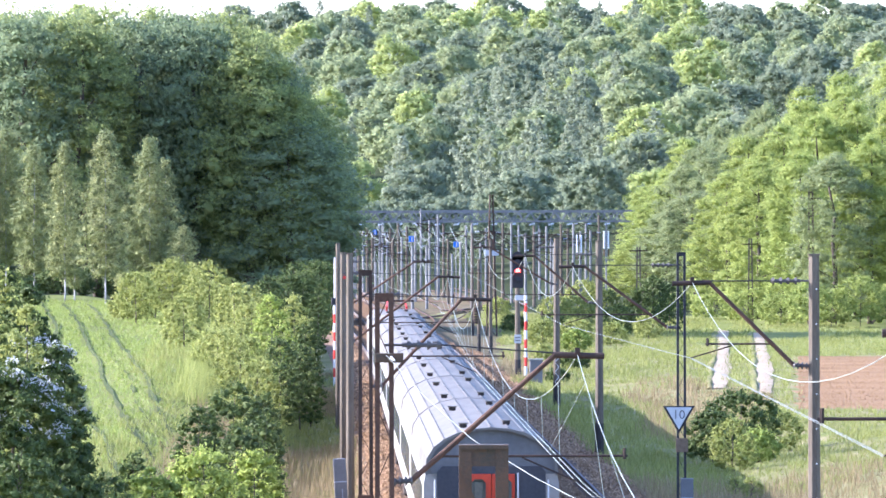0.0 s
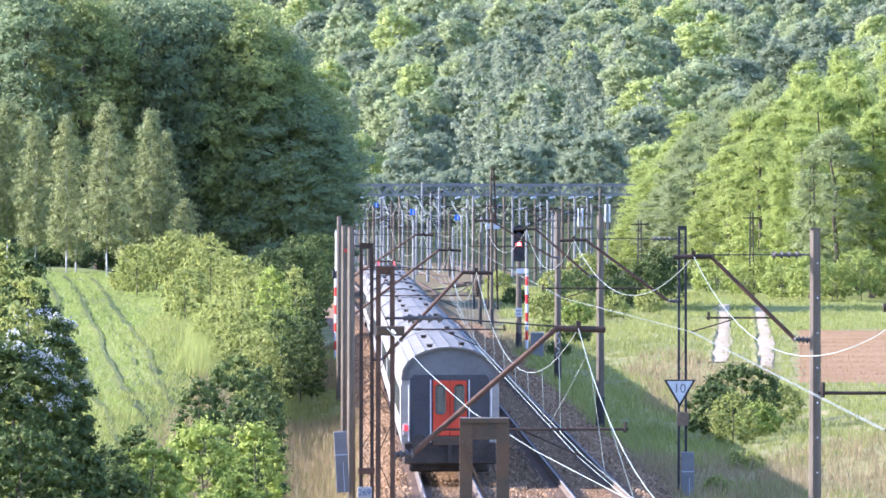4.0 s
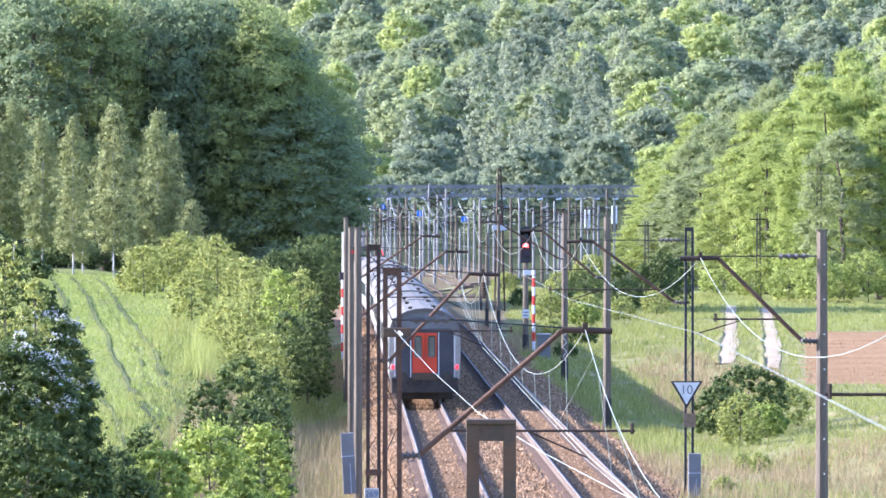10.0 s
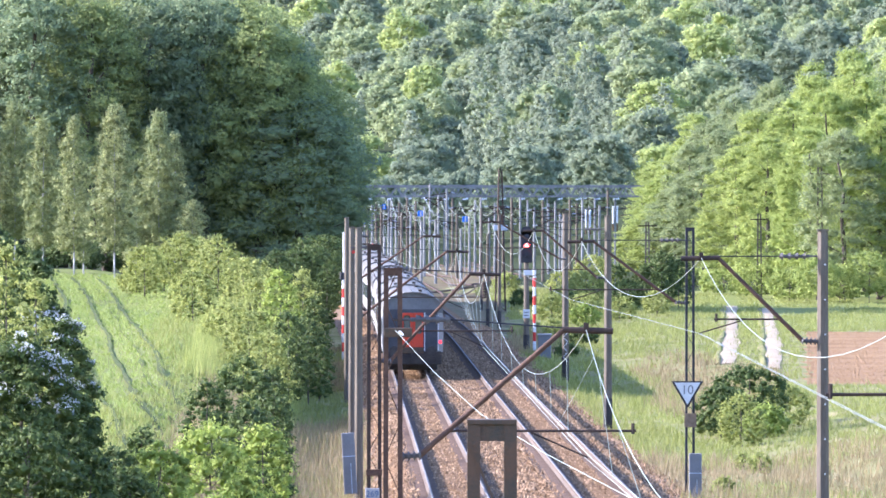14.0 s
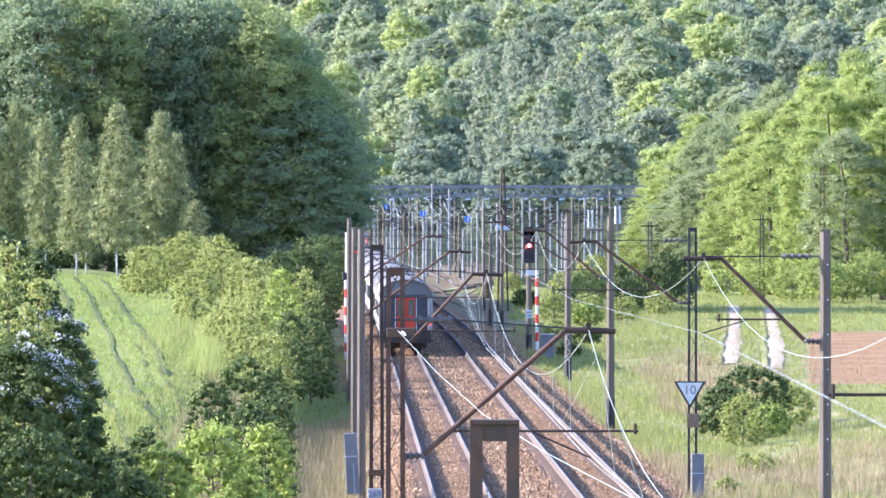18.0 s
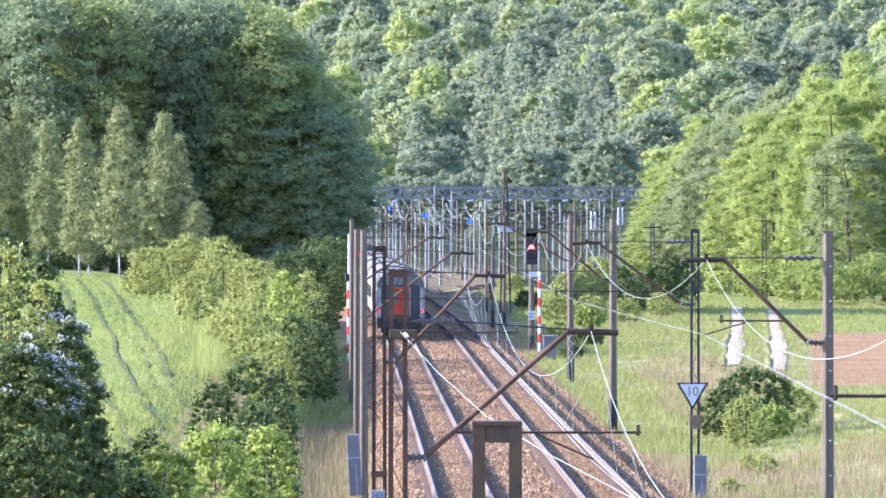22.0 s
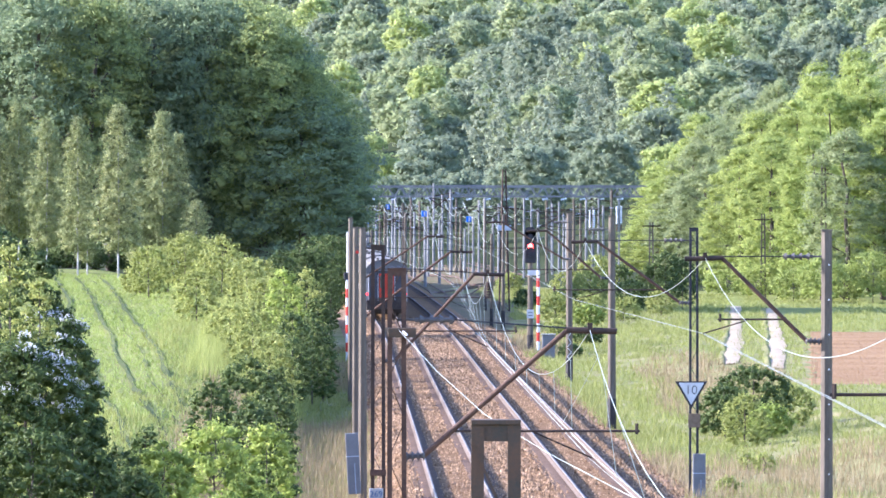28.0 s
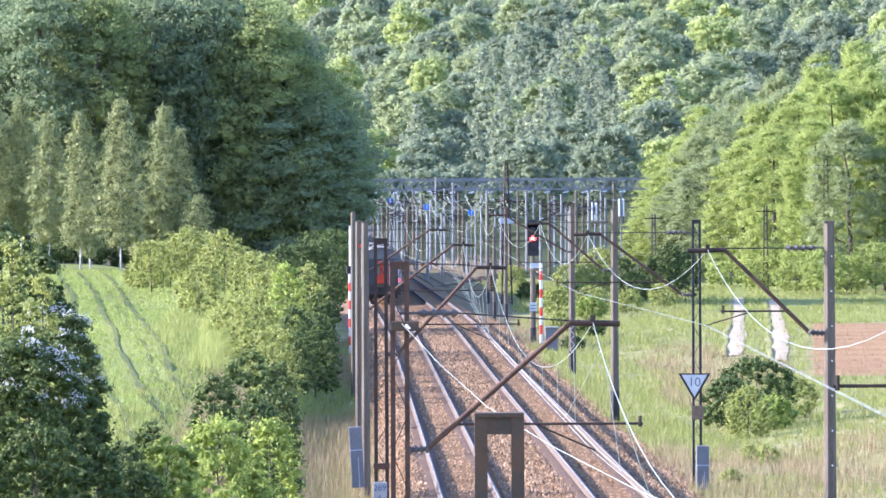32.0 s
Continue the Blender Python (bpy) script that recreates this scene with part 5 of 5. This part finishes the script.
def build_station():
    for y, x0, x1, top, bottom in (
        (790, -22, 24, 10.07, 8.82), (850, -24, 26, 10.1, 8.96), (930, -26, 28, 10.54, 9.29)):
        portal(y, x0, x1, top, bottom, 1.5)
    rng = np.random.default_rng(21)
    grey = pole_proto(7.6, 0.13, M_GALV, "pale grey steel catenary mast in the station", "station masts")
    brown = pole_proto(7.6, 0.15, M_POLE, "weathered concrete catenary mast in the station", "station masts")
    one, two = Stand(grey), Stand(brown)
    stands = (one, two, one)
    for i, (x, y, h) in enumerate((
        (-5.08, 700, 7.9), (-3.24, 720, 8.4), (-0.89, 760, 10.0), (0.99, 740, 9.4), (1.98, 700, 6.7), (3.36, 720, 6.3), (5.23, 690, 6.4),
        (7.42, 680, 8.4), (8.76, 720, 8.6), (9.8, 740, 8.4), (10.85, 700, 8.4), (11.79, 680, 8.4), (11.79, 640, 6.8), (13.46, 690, 8.7),
        (14.93, 700, 8.7), (16.68, 720, 8.6), (19.06, 760, 9.1), (16.53, 740, 7.6), (19.89, 760, 8.0), (-3.41, 640, 6.6), (-1.5, 620,
        6.1), (-0.22, 660, 6.2), (-6.72, 650, 6.5), (2.19, 640, 5.5), (-5.41, 690, 4.1), (-8.8, 760, 7.5), (4.12, 650, 8.4), (-10.08, 560,
        5.4), (-9.96, 580, 5.5), (-8.73, 540, 6.0), (-9.2, 600, 6.7), (-2.47, 760, 8.1), (-1.44, 720, 7.5), (0.07, 780, 8.8), (1.65, 760,
        8.4), (4.07, 740, 8.1), (6.06, 720, 7.8), (7.15, 740, 7.5), (9.83, 690, 7.6), (12.41, 760, 8.0), (15.17, 740, 8.0), (16.45, 690,
        8.0), (12.96, 720, 7.2), (-6.54, 720, 7.5), (-4.69, 760, 7.2), (-7.44, 620, 6.1), (-8.85, 640, 5.8), (-7.59, 690, 7.3), (-7.15,
        740, 7.8), (-5.5, 660, 7.1), (-5.26, 770, 8.4), (-9.1, 700, 6.4), (-3.97, 700, 7.7), (-2.76, 690, 6.9))):
        stands[i % 3].put(x, y, 180 if i % 4 == 2 else 0, 1, h / 7.6, 0.05)


    # blue enamel boards and twin white insulator columns
    for x, y, z in (
        (-6.88, 640, 6.41), (-5.6, 700, 7.67), (-1.68, 650, 7.03), (2.6, 650, 6.49), (-7.82, 700, 5.51), (6.25, 560, -0.55)):
        ob = thing("blue_board", x, y, z, "small round-cornered blue enamel board on a mast", "sign", "blue boards")
        bm = B()
        box(bm, (0, 0, 0), (0.5, 0.05, 0.55), bevel=0.02)
        part("board", bm, M_BLUE, ob)
        bm = B()
        box(bm, (0.05, -0.03, 0.0), (0.12, 0.01, 0.42))
        part("mark", bm, M_WHITE, ob, "white mark")
        bm = B()
        rod(bm, (0, 0.1, g(x, y) - z), (0, 0.1, 0.3), 0.06, n=6)
        part("post", bm, M_GALV, ob)
    for x, y, z in (
        (15.29, 690, 5.14), (18.05, 690, 5.54)):
        ob = thing("insulator_stack", x, y, z, "pair of white insulator columns on rusty feet", "insulator", "insulator stacks")
        for s in (-0.22, 0.22):
            bm = B()
            insulator(bm, (s, 0, 0.4), (s, 0, 2.2), 0.13, 9)
            col = part("column", bm, M_PORCELAIN, ob)
            bm = B()
            rod(bm, (s, 0, -0.3), (s, 0, 0.4), 0.07, n=6)
            part("foot", bm, M_RUST, col, "rusty foot")
        bm = B()
        rod(bm, (0, 0.1, g(x, y) - z), (0, 0.1, -1.2), 0.09, n=6)
        part("post", bm, M_GALV, ob)
    for i, (y, z) in enumerate(((705, 7.4), (735, 6.6), (765, 8.0), (690, 5.4), (720, 4.6))):
        wire("cross_wire", "thin cross-span wire over the station tracks", span((-16, y, z), (18, y + 4, z + 0.2), 0.5, 10), 0.02, M_WIREDIM)
    for x, y, x1 in ((-6.0, 740, -2.5), (-3.5, 735, 0), (-1.5, 735, 1.5), (-4.5, 760, -1.0), (0.5, 760, 4)):
        wire("jumper_wire", "slack jumper wire under a gantry", span((x, y, 8.7), (x1, y - 30, 7.0), 1.2, 10), 0.025, M_WIREDIM)
    for k, off in enumerate((-6.0, -2.0, 2.0, 6.0, 9.5, 13.0)):
        first = 560 if off < 4 else 600
        for i in range(4):
            y0, y1 = first + i * 52.0, first + (i + 1) * 52.0
            a = (axis(y0) + off + 0.2 * (i % 2), y0, 6.6 + float(grade(y0)) + 0.25 * (k % 3))
            e = (axis(y1) + off - 0.2 * (i % 2), y1, 6.6 + float(grade(y1)) + 0.25 * (k % 3))
            wire("carrier_wire", "sagging carrier wire over the station tracks", span(a, e, 1.3 + 0.2 * (k % 2)), 0.016, M_WIRE)
    for k in range(8):
        off = 4.2 + (k // 2) * 4.4 + (k % 2) * 1.5
        pts = []
        for t in range(25):
            y = 470 + 40 * (k // 2) + t * 12.0
            pts.append((float(axis(y)) + HALF + (off - HALF) * float(smooth(0, 120, y - 470 - 40 * (k // 2))), y, g(float(axis(y)) + off, y) + 0.16))
        wire("siding_rail", "rusty rail of a station siding", pts, 0.06, M_RUST, "siding rails")


def pole_proto(h, r, material, label, group):
    ob = thing("station_mast", 0, 0, 0, label, "mast", group)
    bm = B()
    rod(bm, (0, 0, 0), (0, 0, h), r * 1.1, r * 0.85, 8)
    part("shaft", bm, material, ob)
    bm = B()
    rod(bm, (0, 0, h * 0.86), (-2.4, 0, h * 0.9), 0.04, n=6)
    rod(bm, (0, 0, h * 0.72), (-2.4, 0, h * 0.9), 0.04, n=6)
    part("bracket", bm, M_RUSTDARK, ob, "dark bracket arm")
    bm = B()
    insulator(bm, (-2.3, 0, h * 0.9), (-2.8, 0, h * 0.89), 0.07, 3)
    part("insulator", bm, M_GREYSTEEL, ob, "grey insulator")
    return ob


# ---- the train ----
COACH = 24.5
PITCH = 25.1


def coach_section(z_lift=0.0):
    """Half profile of the body: sides, cantrail and roof."""
    pts = [(-1.38, 1.0), (-1.41, 1.5), (-1.41, 2.6), (-1.37, 2.82)]
    for i in range(1, 12):
        a = math.pi * (1 - i / 12)
        pts.append((1.37 * math.cos(a), 2.82 + 0.95 * math.sin(a) ** 0.85))
    pts += [(1.37, 2.82), (1.41, 2.6), (1.41, 1.5), (1.38, 1.0)]
    return pts


def loft(bm, pts, y0, y1, inset=0.0):
    a = [bm.verts.new((x, y0, z)) for x, z in pts]
    b = [bm.verts.new((x, y1, z)) for x, z in pts]
    for i in range(len(pts) - 1):
        bm.faces.new((a[i], a[i + 1], b[i + 1], b[i]))
    return a, b


def build_coach():
    ob = thing("passenger_coach", 0, 0, 0, "pale grey railway coach with ribbed silver roof and orange-red end doors", "railway coach", "coaches of the train")
    h = COACH / 2
    sec = coach_section()
    bm = B()
    a, b = loft(bm, sec, -h, h)
    bm.faces.new(a)
    bm.faces.new(b[::-1])
    low = [(-1.38, 1.0), (1.38, 1.0)]
    c, d = loft(bm, low, -h, h)
    bmesh.ops.recalc_face_normals(bm, faces=bm.faces)
    part("body", bm, M_COACHSIDE, ob)
    bm = B()
    roof = [(x * 1.012, z + 0.015) for x, z in sec[3:-3]]
    a, b = loft(bm, roof, -h + 0.02, h - 0.02)
    part("roof", bm, M_ROOF, ob, "ribbed silver roof")
    for i in range(2, len(roof) - 2):
        x, z = roof[i]
        for k in range(4):
            bm = B()
            box(bm, (x, -h + 3.2 + k * 6.05, z + 0.01), (0.035, 5.6, 0.012))
            part("roof_rib", bm, M_ROOF, ob)
    for side, along in ((-0.55, (2.0, 15.5)), (0.38, (2.8, 19.0))):
        top = 2.835 + 0.95 * math.sin(math.acos(side / 1.37)) ** 0.85
        for d in along:
            bm = B()
            box(bm, (side, -h + d, top + 0.05), (0.16, 0.14, 0.09), bevel=0.02)
            vent = part("roof_vent", bm, M_GRIME, ob, "small dark roof vent")
            bm = B()
            box(bm, (side, -h + d, top + 0.10), (0.22, 0.24, 0.03), bevel=0.012)
            part("hood", bm, M_ROOF, vent, "silver vent hood")
    for s in (-1, 1):
        for i in range(10):
            bm = B()
            box(bm, (s * 1.413, -h + 2.9 + i * 2.08, 2.12), (0.03, 1.35, 0.8), bevel=0.01)
            part("window", bm, M_GLASS, ob, "dark side window")
    for e in (-1, 1):
        bm = B()
        arch = [(x * 0.985, z) for x, z in sec[3:-3]]
        out = [bm.verts.new((x, e * (h + 0.004), z)) for x, z in arch]
        face = bm.faces.new(out)
        ex = bmesh.ops.extrude_face_region(bm, geom=[face])
        bmesh.ops.translate(bm, verts=[v for v in ex["geom"] if isinstance(v, bmesh.types.BMVert)], vec=(0, e * 0.02, 0))
        bmesh.ops.recalc_face_normals(bm, faces=bm.faces)
        part("gable", bm, M_GABLE, ob, "shaded grey gable above the end wall")
        bm = B()
        rim = [bm.verts.new((x * 1.02, e * (h + d), z + 0.02)) for d in (-0.05, 0.14) for x, z in sec[3:-3]]
        rim += [bm.verts.new((x * 0.975, e * (h + d), z - 0.03)) for d in (0.14, -0.05) for x, z in sec[3:-3]]
        m = len(arch)
        for r in range(4):
            for q in range(m - 1):
                a, b2 = r * m + q, ((r + 1) % 4) * m + q
                bm.faces.new((rim[a], rim[a + 1], rim[b2 + 1], rim[b2]))
        bmesh.ops.recalc_face_normals(bm, faces=bm.faces)
        part("roof_rim", bm, M_ROOF, ob, "projecting rim of the roof end")
    for e in (-1, 1):
        y = e * (h + 0.02)
        bm = B()
        pts = [(-1.13, 0.98), (-1.13, 2.86), (-1.02, 2.98), (1.02, 2.98), (1.13, 2.86), (1.13, 0.98)]
        vs = [bm.verts.new((x, y, z)) for x, z in pts]
        f = bm.faces.new(vs)
        ex = bmesh.ops.extrude_face_region(bm, geom=[f])
        bmesh.ops.translate(bm, verts=[v for v in ex["geom"] if isinstance(v, bmesh.types.BMVert)], vec=(0, e * 0.03, 0))
        bmesh.ops.recalc_face_normals(bm, faces=bm.faces)
        part("end_wall", bm, M_NAVY, ob, "dark navy end wall")
        for s in (-1, 1):
            bm = B()
            box(bm, (s * 0.245, y + e * 0.06, 2.03), (0.48, 0.05, 1.58), bevel=0.015)
            leafd = part("end_door", bm, M_DOORRED, ob, "orange-red door leaf")
            bm = B()
            box(bm, (s * 0.27, y + e * 0.088, 2.28), (0.30, 0.02, 0.86), bevel=0.07)
            part("door_window", bm, M_DOORGLASS, leafd, "grey-green rounded door window")
            bm = B()
            box(bm, (s * 0.55, y + e * 0.07, 1.95), (0.035, 0.05, 1.78))
            part("door_post", bm, M_WHITE, ob, "white door post")
            bm = B()
            rod(bm, (s * 1.18, y + e * 0.12, 1.1), (s * 1.18, y + e * 0.12, 2.7), 0.02, n=6)
            part("grab_rail", bm, M_WHITE, ob, "white grab rail")
            bm = B()
            rod(bm, (s * 0.87, y, 1.06), (s * 0.87, y + e * 0.5, 1.06), 0.08, n=8)
            rod(bm, (s * 0.87, y + e * 0.5, 1.06), (s * 0.87, y + e * 0.54, 1.06), 0.23, n=14)
            part("buffer", bm, M_GRIME, ob, "black round buffer")
            bm = B()
            box(bm, (s * 1.27, y + e * 0.08, 1.42), (0.16, 0.1, 0.34), bevel=0.02)
            part("lamp_box", bm, M_COACHSIDE, ob)
        bm = B()
        box(bm, (0, y + e * 0.05, 1.09), (1.0, 0.12, 0.28), bevel=0.02)
        part("gangway_plate", bm, M_OLIVE, ob, "grey-green folding gangway plate")
        bm = B()
        box(bm, (0, e * (h - 0.1), 0.74), (2.66, 0.4, 0.62), bevel=0.04)
        part("headstock", bm, M_GRIME, ob)
        bm = B()
        box(bm, (0, y + e * 0.1, 0.72), (0.12, 0.3, 0.5))
        part("coupling", bm, M_GRIME, ob)
    bm = B()
    box(bm, (0, 0, 0.78), (2.5, COACH - 7.0, 0.55), bevel=0.04)
    part("underframe", bm, M_GRIME, ob, "black underframe equipment")
    for e in (-1, 1):
        for s in (-1, 1):
            bm = B()
            box(bm, (s * 1.0, e * (h - 3.2), 0.55), (0.16, 3.2, 0.34), bevel=0.04)
            part("bogie_frame", bm, M_GRIME, ob)
        bm = B()
        box(bm, (0, e * (h - 1.0), 0.42), (2.3, 0.22, 0.5), bevel=0.05)
        part("bogie_end", bm, M_GRIME, ob, "black bogie end beam")
        for k in (-1.25, 1.25):
            bm = B()
            for s in (-1, 1):
                rod(bm, (s * 0.69, e * (h - 3.2) + k, 0.46), (s * 0.82, e * (h - 3.2) + k, 0.46), 0.46, n=20)
            rod(bm, (-0.7, e * (h - 3.2) + k, 0.46), (0.7, e * (h - 3.2) + k, 0.46), 0.08, n=8)
            part("wheelset", bm, M_GRIME, ob)
    return ob


def build_train():
    first = build_coach()
    coaches = [first] + [copy_thing(first, pose(0, 0, 0)) for i in range(7)]
    h = COACH / 2
    for s in (-1, 1):
        bm = B()
        box(bm, (s * 1.27, -h - 0.16, 1.47), (0.12, 0.1, 0.16), bevel=0.03)
        part("tail_lamp", bm, M_TAIL, first, "lit red tail lamp")
    return coaches


def build_loco():
    ob = thing("electric_locomotive", 0, 0, 0, "boxy grey electric locomotive with a lowered red pantograph", "locomotive")
    h = 8.0
    bm = B()
    box(bm, (0, 0, 2.15), (2.85, 2 * h, 2.3), bevel=0.15)
    part("body", bm, M_COACHSIDE, ob)
    bm = B()
    box(bm, (0, 0, 3.42), (2.3, 2 * h - 1.0, 0.26), bevel=0.1)
    part("roof", bm, M_ROOF, ob)
    for e in (-1, 1):
        bm = B()
        box(bm, (0, e * (h + 0.01), 2.6), (2.2, 0.04, 0.75), bevel=0.015)
        part("cab_window", bm, M_GLASS, ob)
        for s in (-1, 1):
            bm = B()
            box(bm, (s * 0.95, e * 4.2, 0.55), (0.2, 4.2, 0.6), bevel=0.05)
            part("bogie_frame", bm, M_GRIME, ob)
            for k in (-1.5, 1.5):
                bm = B()
                rod(bm, (s * 0.69, e * 4.2 + k, 0.6), (s * 0.82, e * 4.2 + k, 0.6), 0.6, n=18)
                part("wheel", bm, M_GRIME, ob)
    pan = thing("pantograph", 0, 0, 0, "", "")
    pan.parent = ob
    for k in ("category", "label"):
        if k in pan:
            del pan[k]
    for s in (-0.5, 0.5):
        bm = B()
        rod(bm, (s, -4.0, 3.55), (s, -5.6, 3.8), 0.06, n=6)
        part("lower_arm", bm, M_RED, pan)
        bm = B()
        rod(bm, (s, -5.6, 3.8), (s * 0.9, -4.0, 4.1), 0.05, n=6)
        part("upper_arm", bm, M_RED, pan)
    bm = B()
    rod(bm, (-0.9, -4.0, 4.12), (0.9, -4.0, 4.12), 0.05, n=6)
    part("pan_head", bm, M_RUSTDARK, pan)
    return ob


def tail_at(t):
    """Distance of the train's tail: it slows down as it goes."""
    return 141.0 + 13.6 * t - 0.096 * t * t


TRAIN = build_train()
LOCO = build_loco()


def motions():
    for i, c in enumerate(TRAIN + [LOCO]):
        rows = []
        for k in range(17):
            t = 2.0 * k
            y = tail_at(t) + COACH / 2 + i * PITCH - (4.0 if c is LOCO else 0.0)
            a = y - 8.0
            b = y + 8.0
            xa, xb = axis(a) - HALF + 0.1, axis(b) - HALF + 0.1
            rows.append((t, pose((xa + xb) / 2, y, float(grade(y)), 0, 0, -math.degrees(math.atan2(xb - xa, b - a)))))
        walk(c, rows)


build_ground()
build_track()
build_stones()
build_clods()
build_ruts()
build_overhead()
build_power_line()
build_mast_fittings()
build_signal()
for args in (
        (5.49, 385, -0.38, 4.24, 0.09, False), (-5.25, 378, -0.79, 3.71, 0.1, True)):
    striped_post(*args)
build_white_post()
build_balance_weight()
build_signs()
build_pole_details()
for args in (
        (-2.5, 195, 0.37, 1.75, -3, -0.42), (7.56, 199, 0.37, 1.5, 0, -0.91)):
    cabinet(*args)
build_station()
build_left_wood()
build_birches()
build_right_wood()
build_bushes()
build_hill_wood()
build_blossom()
build_crop()
build_grass()
build_bank_grass()
motions()
